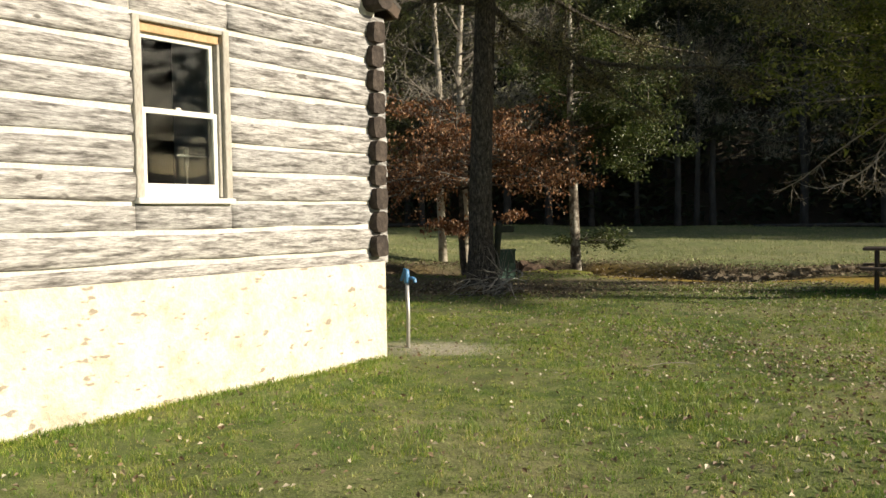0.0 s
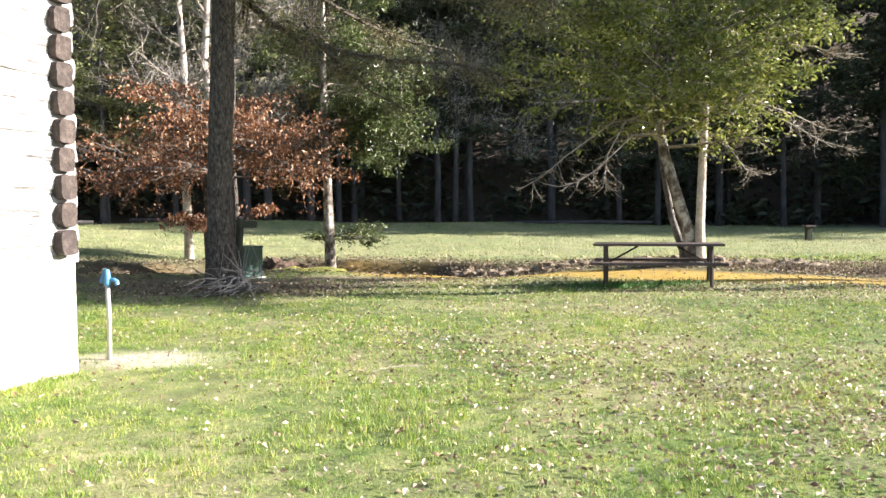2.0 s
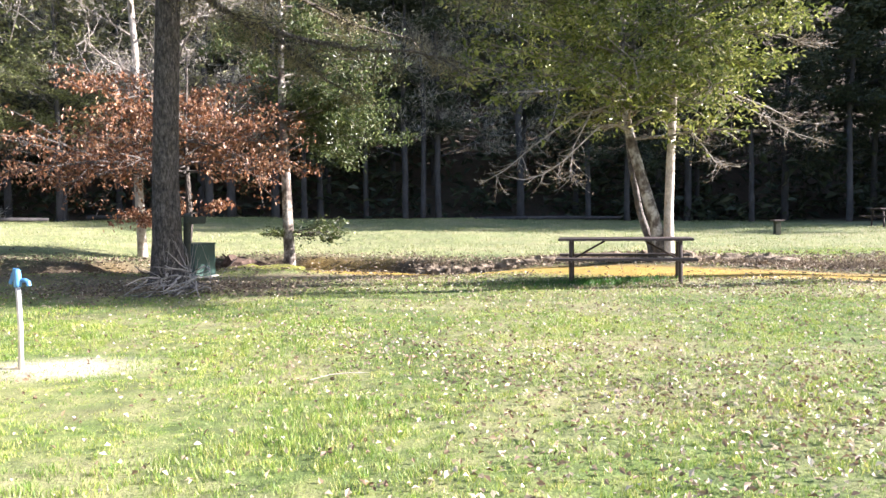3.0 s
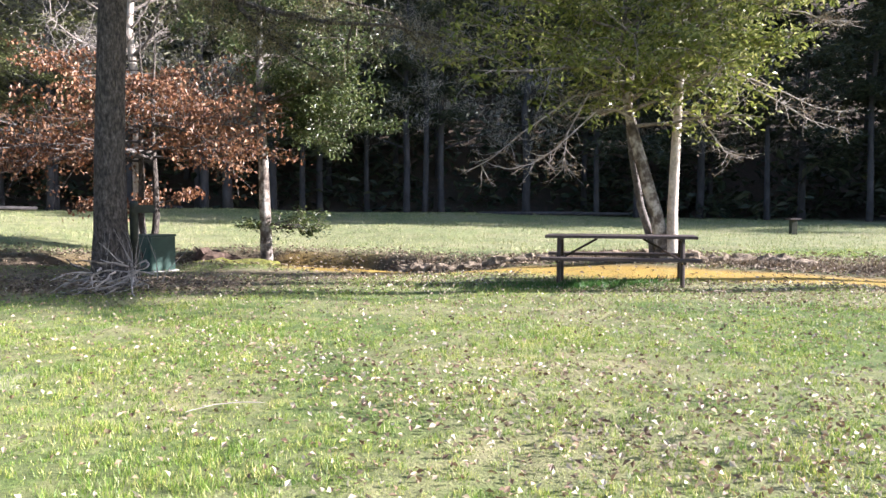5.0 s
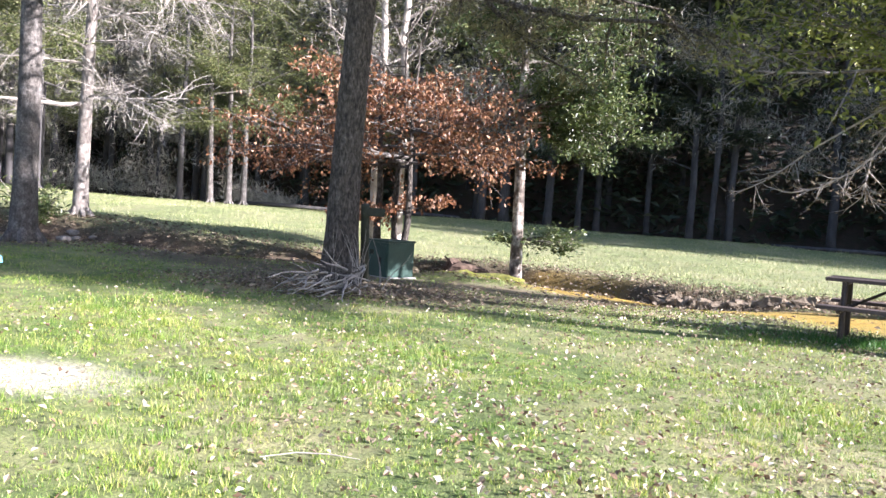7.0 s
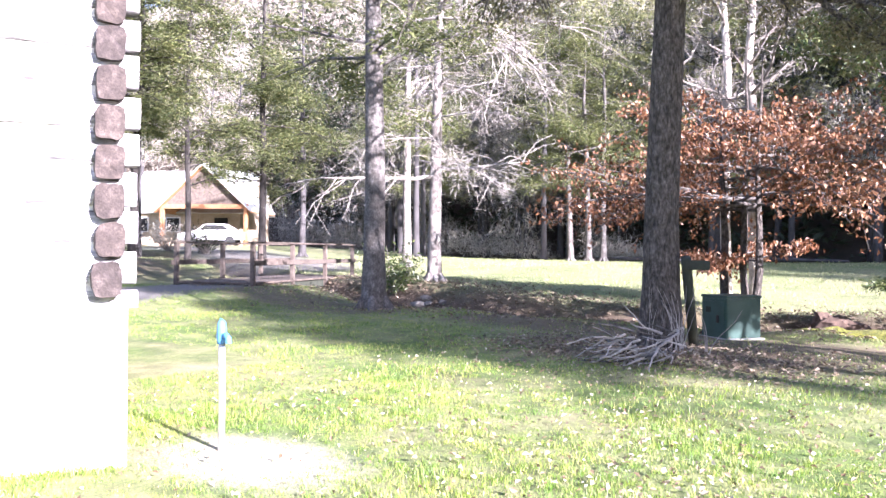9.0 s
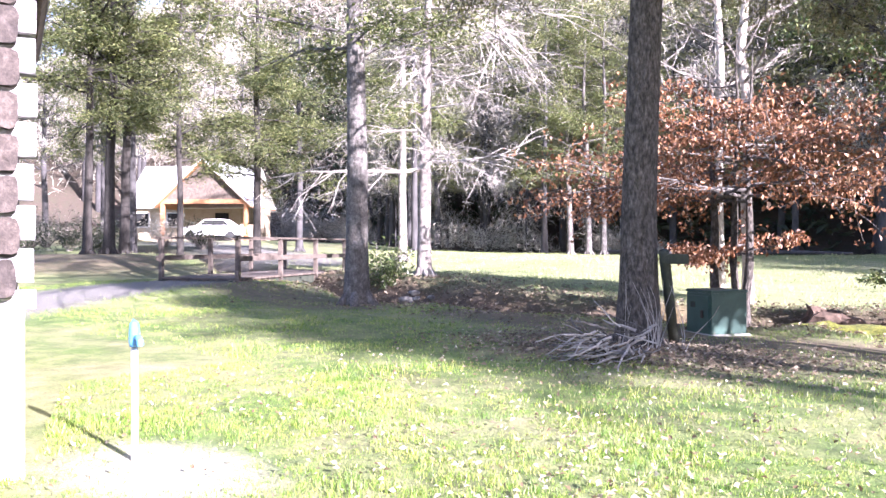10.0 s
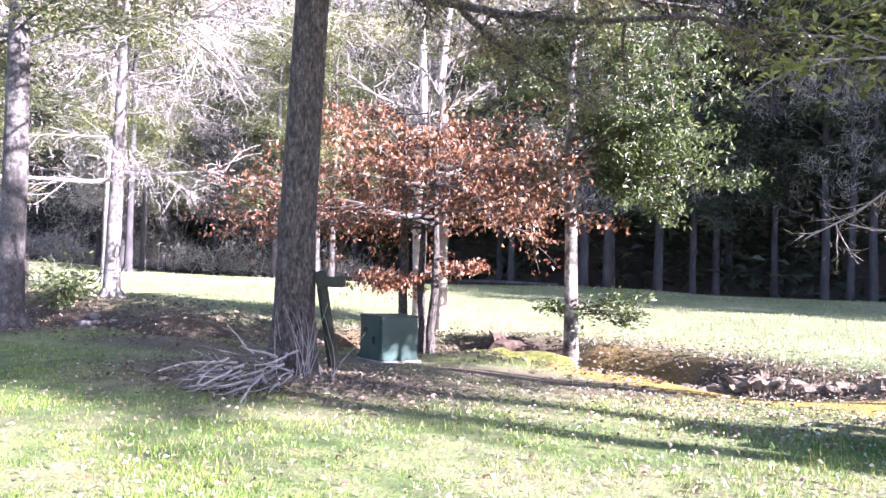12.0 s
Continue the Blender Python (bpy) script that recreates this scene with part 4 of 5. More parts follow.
# creekside trunks near the bridge
def creek_tree(name, label, at, r, hgt, lean, seed, bark, limbs, leaf, per, dead=0, span=(0.2, 0.95), length=(1.5, 3.4)):
    rng, nrng = random.Random(seed), np.random.default_rng(seed)
    t = tree_of(name, label, (*at, g(*at)))
    pts = [Vector((lean * (f ** 1.3) * hgt + rng.uniform(-0.05, 0.05) * f * 3, rng.uniform(-0.05, 0.05) * f * 3, -0.25 + (hgt + 0.25) * f)) for f in (0, 0.04, 0.1, 0.2, 0.32, 0.46, 0.62, 0.8, 1)]
    rad = [r * q for q in (1.55, 1.2, 1.02, 0.95, 0.86, 0.72, 0.55, 0.3, 0.08)]
    trunk = Geo().tube(pts, rad, 14)
    flare(trunk, r * 1.1, rng)
    part("trunk", trunk, bark, t, smooth=True)
    wood = []
    spots = limb_set(wood, pts[3:], rad[3:], limbs, rng, span, length, (-10, 30), 0.1, 6)
    limbs_of(wood, bark, t)
    if dead:
        tw = []
        ends = limb_set(tw, pts[2:7], rad[2:7], dead, rng, (0.3, 0.98), (2.0, 4.2), (-18, 16), 0.17, 12, None, 0.22, 4, 0.5)
        limbs_of(tw, TWIG, t, "dead_bough")
        part("dead_twig_spray", Geo().leaves(strew(ends, 4, 0.16, nrng, 0.8), 0.3, 0.012, nrng, 0.3, 0.3, 0.05), TWIG, t, "fine bleached dead twigs")
    if per:
        part("crown", Geo().leaves(strew(spots, per, 0.22, nrng, 0.45), 0.15, 0.045, nrng, 0.7, 0.25), leaf, t, "feathery green sprays")
    return t


creek_tree("creekside_tree", "straight grey-barked tree on the creek bank", (-9.2, 17.6), 0.23, 15, 0.0, 21, MIDBARK, 24, HEMLOCK, 11)
creek_tree("creekside_tree", "pale tree with bleached dead boughs across the creek", (-11.65, 22.35), 0.18, 13, 0.01, 22, GREYBARK, 12, HEMLOCK, 6, dead=20)
creek_tree("hemlock_tree", "leaning hemlock near the footbridge, its bark toned for shade", (-23.4, 18.4), 0.14, 14, 0.06, 31, SHADEBARK, 34, HEMLOCK, 12)
creek_tree("hemlock_tree", "hemlock near the footbridge, its bark toned for shade", (-23.3, 19.1), 0.17, 16, 0.05, 32, SHADEBARK, 34, HEMLOCK, 12)
creek_tree("hemlock_tree", "hemlock beside the gravel path, its bark toned for shade", (-24.0, 20.0), 0.16, 15, 0.07, 33, SHADEBARK, 34, HEMLOCK, 12)
creek_tree("hemlock_tree", "slender hemlock before the far house", (-23.5, 21.9), 0.11, 13, 0.0, 34, SHADEBARK, 40, HEMLOCK, 12, 0, (0.04, 0.95), (1.2, 2.6))
creek_tree("hemlock_tree", "hemlock with yellow-green boughs over the path", (-24.5, 26.0), 0.15, 15, 0.0, 35, SHADEBARK, 44, HEMLOCK, 14, 0, (0.0, 0.95), (1.5, 3.2))
creek_tree("hemlock_tree", "hemlock standing beyond the footbridge", (-19.5, 29.5), 0.17, 15, 0.0, 36, GREYBARK, 34, HEMLOCK, 12)
for k, (x, y) in enumerate(((-28, 31), (-31, 24), (-25, 36), (-22.5, 44), (-30, 42), (-35, 46), (-13.5, 46), (-24, 49), (-10, 47.5), (-36, 20), (-40, 27))):
    creek_tree("hemlock_tree", "sunlit hemlock at the wooded edge of the field", (x, y), 0.16, 14 + k % 4, 0.0, 60 + k, FARBARK, 30, HEMLOCK, 10)
for k, (x, y, ln) in enumerate(((-18.6, 40.6, -0.06), (-17.8, 41.0, -0.03), (-17.2, 41.4, 0.0))):
    creek_tree("pale_hemlock", "one of three pale trunks at the edge of the field", (x, y), 0.15, 13, ln, 41 + k, MIDBARK, 26, HEMLOCK, 11)

# a dense hemlock on the right of the lawn that shades the creek side
creek_tree("hemlock_tree", "dense tall hemlock at the edge of the lawn past the table", (18.5, 12.1), 0.24, 12, 0.0, 38, BARK, 34, HEMLOCK, 14, 0, (0.6, 0.86), (1.2, 2.4))
for k, (x, y, hh) in enumerate(((23.0, 12.8, 15.5), (26.5, 12.4, 17.5))):
    creek_tree("hemlock_tree", "tall high-crowned hemlock beyond the lawn's sunny side", (x, y), 0.24, hh, 0.0, 140 + k, BARK, 34, HEMLOCK, 15, 0, (0.68, 0.94), (1.2, 2.0))
# two pale bare trees rising behind the beech
for k, (x, y) in enumerate(((-4.14, 24.46), (-3.35, 24.02))):
    rng, nrng = random.Random(45 + k), np.random.default_rng(45 + k)
    t = tree_of("bare_tree", "pale slender leafless tree behind the rust-coloured beech", (x, y, g(x, y)), 0, "pale bare trees")
    pts = [Vector((rng.uniform(-0.08, 0.08) * f * 4, rng.uniform(-0.08, 0.08) * f * 4, -0.3 + 14 * f)) for f in (0, 0.08, 0.18, 0.3, 0.42, 0.55, 0.7, 0.85, 1)]
    rad = [0.12 * q for q in (1.3, 1.05, 1, 0.9, 0.8, 0.66, 0.48, 0.28, 0.08)]
    part("trunk", Geo().tube(pts, rad, 10), PALEBARK, t, smooth=True)
    wood = []
    ends = limb_set(wood, pts[2:], rad[2:], 22, rng, (0.1, 0.95), (1.2, 3.2), (5, 50), -0.02, 8)
    limbs_of(wood, GREYBARK, t)
    part("twig_spray", Geo().leaves(strew(ends, 3, 0.2, nrng, 0.8), 0.3, 0.01, nrng, 0.2, -0.4, 0.03), TWIG, t, "fine pale twigs")

# ---- woods round the field ----
def template(kind, seed):
    rng, nrng = random.Random(seed), np.random.default_rng(seed)
    hgt = rng.uniform(15, 19)
    t = tree_of("forest_tree", "tall grey forest tree in the woods behind the field", (0, 0, 0), 0, "trees of the far woods")
    r = rng.uniform(0.15, 0.22)
    pts = [Vector((rng.uniform(-0.12, 0.12) * f * 3, rng.uniform(-0.12, 0.12) * f * 3, -0.6 + hgt * f)) for f in (0, 0.08, 0.2, 0.35, 0.5, 0.66, 0.83, 1)]
    rad = [r * q for q in (1.3, 1.05, 0.95, 0.85, 0.7, 0.5, 0.3, 0.08)]
    part("trunk", Geo().tube(pts, rad, 8), FARBARK, t, smooth=True)
    wood = Geo()
    if kind == "bare":
        spots = limb_set(wood, pts[2:], rad[2:], 26, rng, (0.05, 0.97), (1.5, 3.6), (0, 45), -0.02, 5, seg=4)
        tagged(part("branch_work", wood, FARBARK, t), kind="stuff")
        part("twig_spray", Geo().leaves(strew(spots, 5, 0.3, nrng, 0.8), 0.45, 0.02, nrng, 0.2, -0.4, 0.03), GREYTWIG, t, "grey leafless twigs")
    else:
        spots = limb_set(wood, pts[2:], rad[2:], 34, rng, (0.0, 0.97), (1.3, 3.3), (-14, 16), 0.1, 5, seg=4)
        tagged(part("branch_work", wood, FARBARK, t), kind="stuff")
        part("crown", Geo().leaves(strew(spots, 7, 0.3, nrng, 0.45), 0.34, 0.12, nrng, 0.7, 0.2), SHADELEAF, t, "evergreen boughs with shade in their colour")
    return t


temps = [template("bare", 51), template("green", 52), template("bare", 53), template("green", 54)]
rng = random.Random(55)
spots_xy = [(4.86, 47.3), (5.87, 47.3), (-2.4, 47.0), (-0.8, 47.2), (-4.75, 46.7), (-5.9, 46.5)]
for row, (y0, n) in enumerate(((48.5, 26), (53, 24), (59, 22), (66, 20))):
    for k in range(n):
        x = -46 + 92 * (k + rng.uniform(-0.4, 0.4)) / n
        spots_xy.append((x, y0 + rng.uniform(-1.6, 1.8) + 0.1 * max(0, -x - 10) - (0.4 * max(0, min(x, 38) - 12) if row < 2 else 0)))
for k in range(25):
    spots_xy.append((rng.uniform(-75, -60), rng.uniform(0, 55)))
for k in range(14):
    spots_xy.append((rng.uniform(-62, -46), rng.uniform(6, 28)))
for k in range(16):
    spots_xy.append((rng.uniform(-42, -24), rng.uniform(46, 54)))
for k in range(34):
    spots_xy.append((rng.uniform(38, 78), rng.uniform(29, 50)))
for k in range(30):
    spots_xy.append((rng.uniform(78, 100), -34 + 64 * (k + rng.random()) / 30))
for k, (x, y) in enumerate(spots_xy):
    kind = 0 if k < 2 else (2 if k < 6 else rng.choice((0, 2) if x < -12 else (0, 1, 1, 2, 3, 3)))
    m = pose(x, y, g(x, y), 0, 0, rng.uniform(0, 360))
    if k < 4:
        temps[k].matrix_world = pose(x, y, g(x, y), 0, 0, rng.uniform(0, 360))
    else:
        copy_thing(temps[kind], m)

# undergrowth and the crowns of the deeper woods, past counting
nrng = np.random.default_rng(61)
n = 80000
x = nrng.uniform(-75, 75, n)
y = 48.5 + nrng.gamma(1.6, 8, n) + 0.1 * np.maximum(0, -x - 10) - 0.42 * np.clip(x - 12, 0, 26)
hz = height(x, y)
up = np.where(nrng.uniform(0, 1, n) < 0.35, nrng.gamma(1.5, 0.9, n), nrng.uniform(0.5, 15, n))
clump = np.sin(x * 0.9 + np.sin(y * 0.7) * 2) + np.sin(up * 1.1 + x * 0.35) + np.sin(y * 0.8 - up * 0.4)
keep = clump > -0.5
at = np.stack([x, y, hz + up], 1)[keep]
ob = new("far_woods", Geo().leaves(at, 0.75, 0.34, nrng, 0.6, 0.15).mesh("far_woods", SHADELEAF))
tagged(ob, "shade-toned evergreen undergrowth and crowns of the hillside woods", "woods", kind="stuff")
n = 120000
x = nrng.uniform(-90, -14, n)
y = nrng.uniform(24, 95, n)
keep = (y > 54 + 0.12 * (-x - 10)) | (x < -62)
x, y = x[keep], y[keep]
at = np.stack([x, y, height(x, y) + nrng.uniform(0.2, 15, len(x))], 1)
ob = new("far_brush", Geo().leaves(at, 1.1, 0.07, nrng, 0.3, -0.3).mesh("far_brush", GREYTWIG))
tagged(ob, "sunlit grey brush and twigs on the hillside", "brush", kind="stuff")

# low sunlit brush under the trees beyond the footbridge
n = 26000
x = nrng.uniform(-60, -17, n)
y = 44.5 + np.abs(nrng.normal(0, 3.5, n)) + 0.12 * np.maximum(0, -x - 12)
up = nrng.gamma(1.6, 0.9, n) * step(-14, -30, x)
ok = np.sin(x * 0.8 + 2 * np.sin(y * 0.5)) + np.sin(up * 1.7 + x * 0.4) > -0.6
at = np.stack([x, y, height(x, y) + up], 1)[ok]
ob = new("edge_brush", Geo().leaves(at, 0.55, 0.035, nrng, 0.3, -0.5).mesh("edge_brush", GREYTWIG))
tagged(ob, "sunlit tangle of grey brush at the foot of the woods", "brush", kind="stuff")
n = 44000
x = nrng.uniform(-46, -3, n)
y = 45.5 + nrng.uniform(0, 5, n) + 0.12 * np.maximum(0, -x - 12)
up = nrng.uniform(4.2, 16, n)
clump = np.sin(x * 1.3 + np.sin(y * 0.9) * 2) + np.sin(up * 1.6 + x * 0.5) + np.sin(y * 1.1 - up * 0.6)
keep = clump > -0.25
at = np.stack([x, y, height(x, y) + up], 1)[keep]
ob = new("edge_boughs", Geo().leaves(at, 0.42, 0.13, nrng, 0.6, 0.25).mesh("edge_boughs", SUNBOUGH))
tagged(ob, "hemlock boughs along the edge of the woods, sunlight in their colour", "foliage", kind="stuff")

# ---- footbridge ----
B0, BD = Vector((-13.8, 17.75)), Vector((-0.447, 0.894)).normalized()
BW = Vector((-BD.y, BD.x))
br = thing("footbridge", "weathered timber footbridge with post-and-rail sides", "footbridge", (B0.x, B0.y, 0))
deck_z, BL, BWID = 0.55, 7.25, 2.2
ang = math.degrees(math.atan2(BD.y, BD.x))
def bpt(a, b, z):
    q = BD * a + BW * b
    return (q.x, q.y, z)
for k in range(36):
    q = bpt(0.1 + k * 0.2, BWID / 2, deck_z)
    part("deck_plank", Geo().box((0.185, BWID + 0.1, 0.05), rot(*q, 0, 0, ang), 0.005), BRIDGEWOOD, br)
for b in (0.1, BWID - 0.1):
    part("beam", Geo().box((BL + 0.3, 0.15, 0.25), rot(*bpt(BL / 2, b, deck_z - 0.16), 0, 0, ang), 0.01), OLDPOST, br)
for b in (0.0, BWID):
    for a in (0.05, 2.43, 4.82, 7.2):
        part("post", Geo().box((0.11, 0.11, 1.3), rot(*bpt(a, b, deck_z + 0.38), 0, 0, ang), 0.008), BRIDGEWOOD, br)
    part("top_rail", Geo().box((BL + 0.2, 0.16, 0.05), rot(*bpt(BL / 2, b, deck_z + 1.05), 0, 0, ang), 0.006), BRIDGEWOOD, br)
    part("mid_rail", Geo().box((BL + 0.1, 0.045, 0.13), rot(*bpt(BL / 2, b + (0.078 if b else -0.078), deck_z + 0.52), 0, 0, ang), 0.006), BRIDGEWOOD, br)
# ---- the far house ----
hx, hy = -51.2, 40.2
house = thing("far_house", "tan lodge with a pale metal roof and a cedar porch", "house", (hx, hy, g(-47, 38)), 35)
HW, HD, HE, HR = 8.4, 6.5, 2.5, 5.5
part("wall", Geo().box((HW, HD, HE + 0.6), rot(0, 0, HE / 2 - 0.3), 0.02), HOUSEWALL, house)
part("gable", Geo().add([(-HW / 2, -HD / 2, HE), (HW / 2, -HD / 2, HE), (HW / 2, HD / 2, HE), (-HW / 2, HD / 2, HE), (-HW / 2, 0, HR), (HW / 2, 0, HR)], [(0, 4, 3), (1, 2, 5), (0, 1, 5, 4), (2, 3, 4, 5)]), HOUSEWALL, house)
ra = math.degrees(math.atan2(HR - HE, HD / 2))
sl = HD / 2 / math.cos(radians(ra)) + 0.5
for sgn in (-1, 1):
    part("roof", Geo().box((HW + 0.8, sl, 0.09), rot(0, sgn * (HD / 4 + 0.14), (HE + HR) / 2, -sgn * ra, 0, 0), 0.01), METALROOF, house)
# the porch: a gabled bay at one end
PX, PW, PD, PR = 2.8, 6.2, 3.4, 5.4
for sgn in (-1, 1):
    pa = math.degrees(math.atan2(PR - HE, PW / 2))
    part("porch_roof", Geo().box((PW / 2 / math.cos(radians(pa)) + 0.5, PD + 2.0, 0.1), rot(PX + sgn * (PW / 4 + 0.15), -HD / 2 - PD / 2 + 0.8, (HE + PR) / 2, 0, sgn * pa, 0), 0.01), METALROOF, house, "pale metal porch roof")
    part("porch_soffit", Geo().box((PW / 2 / math.cos(radians(pa)) + 0.44, PD + 1.9, 0.06), rot(PX + sgn * (PW / 4 + 0.15), -HD / 2 - PD / 2 + 0.8, (HE + PR) / 2 - 0.11, 0, sgn * pa, 0), 0.01), CEDAR, house, "cedar boarded soffit")
for x in (PX - PW / 2 + 0.15, PX + PW / 2 - 0.15):
    part("porch_post", Geo().box((0.26, 0.26, HE + 0.3), rot(x, -HD / 2 - PD + 0.2, HE / 2 - 0.1), 0.01), CEDAR, house)
part("porch_beam", Geo().box((PW, 0.24, 0.3), rot(PX, -HD / 2 - PD + 0.2, HE + 0.15), 0.01), CEDAR, house)
part("porch_gable", Geo().add([(PX - PW / 2 + 0.2, -HD / 2 - PD + 0.25, HE + 0.3), (PX + PW / 2 - 0.2, -HD / 2 - PD + 0.25, HE + 0.3), (PX, -HD / 2 - PD + 0.25, PR - 0.05), (PX - PW / 2 + 0.2, -HD / 2 - PD + 0.32, HE + 0.3), (PX + PW / 2 - 0.2, -HD / 2 - PD + 0.32, HE + 0.3), (PX, -HD / 2 - PD + 0.32, PR - 0.05)], [(0, 1, 2), (5, 4, 3), (0, 2, 5, 3), (2, 1, 4, 5), (0, 3, 4, 1)]), BRIDGEWOOD, house)
part("door", Geo().box((1.0, 0.08, 2.0), rot(PX, -HD / 2 - 0.02, 1.0), 0.01), INNER, house)
for x in (-3.2, -0.8):
    w = part("window", Geo().box((1.1, 0.08, 1.1), rot(x, -HD / 2 - 0.02, 1.5), 0.01), SASH, house)
    part("pane", Geo().box((0.94, 0.02, 0.94), rot(x, -HD / 2 - 0.075, 1.5)), INNER, w)

car = thing("parked_car", "white car parked before the far house", "car", (-44.2, 36.6, g(-44.2, 36.6)), 41)
body = Geo()
prof = [(-2.1, 0.35), (-2.15, 0.75), (-1.6, 0.92), (-0.9, 1.0), (-0.4, 1.42), (0.9, 1.45), (1.6, 1.0), (2.1, 0.9), (2.15, 0.4)]
vv = [(x, s * (0.82 if z < 1.1 else 0.68), z) for s in (-1, 1) for x, z in prof]
k = len(prof)
body.add(vv, [tuple(range(k)), tuple(range(2 * k - 1, k - 1, -1))] + [(i, i + k, (i + 1) % k + k, (i + 1) % k) for i in range(k)])
part("body", body, WHITEPAINT, car)
for x in (-1.3, 1.35):
    for s in (-1, 1):
        part("wheel", Geo().tube([(x, s * 0.72, 0.32), (x, s * 0.86, 0.32)], [0.32, 0.32], 16), RUBBER, car)
for s in (-1, 1):
    part("side_window", Geo().add([(-0.7, s * 0.83, 1.04), (1.3, s * 0.83, 1.04), (0.85, s * 0.70, 1.38), (-0.35, s * 0.70, 1.38)], [(0, 1, 2, 3) if s < 0 else (3, 2, 1, 0)]), INNER, car)

# ---- brush pile, stumps, rocks, shrubs, logs ----
rng = random.Random(71)
pile = thing("brush_pile", "heap of broken bleached branches at the foot of the large trunk", "brush pile", (-1.12, 14.12, g(-1.12, 14.12)))
for k in range(70):
    a = rng.gauss(math.pi * 1.15, 0.75)
    ln = rng.uniform(0.25, 0.66)
    p = Vector((rng.gauss(0.05, 0.24), rng.gauss(0.1, 0.2), rng.uniform(0.02, 0.42)))
    d = Vector((math.cos(a), math.sin(a), rng.uniform(-0.6, 0.35)))
    q = wander(p, d, ln, 5, rng, 0.3)
    q = [Vector((v.x, v.y, max(0.012, v.z))) for v in q]
    r = rng.uniform(0.007, 0.02)
    part("stick", Geo().tube(q, taper(r, r * 0.4, 5), 6), TWIG if rng.random() < 0.6 else MIDBARK, pile)
for k in range(18):
    q = wander((rng.gauss(-0.05, 0.2), rng.uniform(1.0, 1.35), 0.05), (rng.uniform(-0.2, 0.3), rng.uniform(-0.2, 0.2), 1), rng.uniform(0.5, 0.95), 5, rng, 0.2)
    part("sprout", Geo().tube(q, taper(0.007, 0.002, 5), 5), TWIG, pile)


def blob(geo, centre, size, seed, sub=2, rough=0.28):
    bm = bmesh.new()
    bmesh.ops.create_icosphere(bm, subdivisions=sub, radius=1.0)
    for v in bm.verts:
        f = 1 + noise.noise((v.co.x * 1.4 + seed, v.co.y * 1.4, v.co.z * 1.4 + seed * 0.7)) * rough * 1.7
        v.co = Vector((v.co.x * size[0] * f, v.co.y * size[1] * f, v.co.z * size[2] * f)) + Vector(centre)
    bm.verts.index_update()
    geo.add([tuple(v.co) for v in bm.verts], [[v.index for v in f.verts] for f in bm.faces])
    bm.free()


for k in range(46):
    sx = -15 + 16.5 * rng.random()
    cy = float(np.interp(sx, CREEK[:, 0], CREEK[:, 1])) + rng.uniform(-1.1, 1.1)
    s = rng.uniform(0.08, 0.24)
    geo = Geo()
    blob(geo, (0, 0, s * 0.25), (s * rng.uniform(0.9, 1.5), s, s * rng.uniform(0.5, 0.8)), k * 1.3)
    rk = new("creek_rock", geo.mesh("creek_rock", ROCK, True))
    rk.matrix_world = pose(sx, cy, g(sx, cy) - 0.02, 0, 0, rng.uniform(0, 360))
    tagged(rk, "rounded grey-brown creek stone lying in the bank", "rock", "creek stones")

geo = Geo()
for k in range(120):
    sx = rng.uniform(0.6, 10.5)
    cy = float(np.interp(sx, CREEK[:, 0], CREEK[:, 1])) + 0.75 + 0.2 * math.sin(sx * 2.1) + rng.uniform(-0.12, 0.12)
    sz = rng.uniform(0.06, 0.16)
    blob(geo, (sx, cy, g(sx, cy) + sz * 0.25), (sz * rng.uniform(0.9, 1.9), sz * 0.8, sz * rng.uniform(0.5, 1.0)), k * 0.9, 2, 0.5)
ob = new("eroded_bank", geo.mesh("eroded_bank", CLOD))
tagged(ob, "broken clods of pale earth and roots along the creek's far edge", "earth", kind="stuff")

stump = thing("rotten_stump", "broken brown rotten stump on the mossy creek bank", "stump", (-1.25, 22.6, 0))
stump.matrix_world = pose(-1.25, 22.6, g(-1.25, 22.6), 0, 0, 10)
geo = Geo()
blob(geo, (0, 0, 0.28), (0.48, 0.34, 0.36), 5.1, 3, 0.55)
part("root_mass", geo, STUMPWOOD, stump, smooth=False)
for k in range(9):
    a = rng.uniform(0, 6.28)
    part("root", Geo().tube(wander((0, 0, 0.34), (math.cos(a), math.sin(a), rng.uniform(-0.3, 0.5)), rng.uniform(0.4, 0.8), 4, rng, 0.3), taper(0.06, 0.02, 4), 6), STUMPWOOD, stump)


def shrub(at, size, seed, leaf, label, n=26):
    rng, nrng = random.Random(seed), np.random.default_rng(seed)
    t = thing("shrub", label, "shrub", (*at, g(*at)))
    wood, spots = Geo(), []
    for _ in range(n):
        a = rng.uniform(0, 6.28)
        pts = wander((rng.uniform(-0.1, 0.1), rng.uniform(-0.1, 0.1), -0.02), (math.cos(a) * 0.8, math.sin(a) * 0.8, rng.uniform(0.6, 1.4)), size * rng.uniform(0.5, 1.1), 5, rng, 0.2)
        wood.tube(pts, taper(0.014, 0.004, 5), 5, False)
        spots += pts[2:]
    tagged(part("stem_work", wood, GREYBARK, t), kind="stuff")
    part("foliage", Geo().leaves(strew(spots, 5, 0.12, nrng, 0.8), 0.16, 0.05, nrng, 0.5, 0.25), leaf, t)


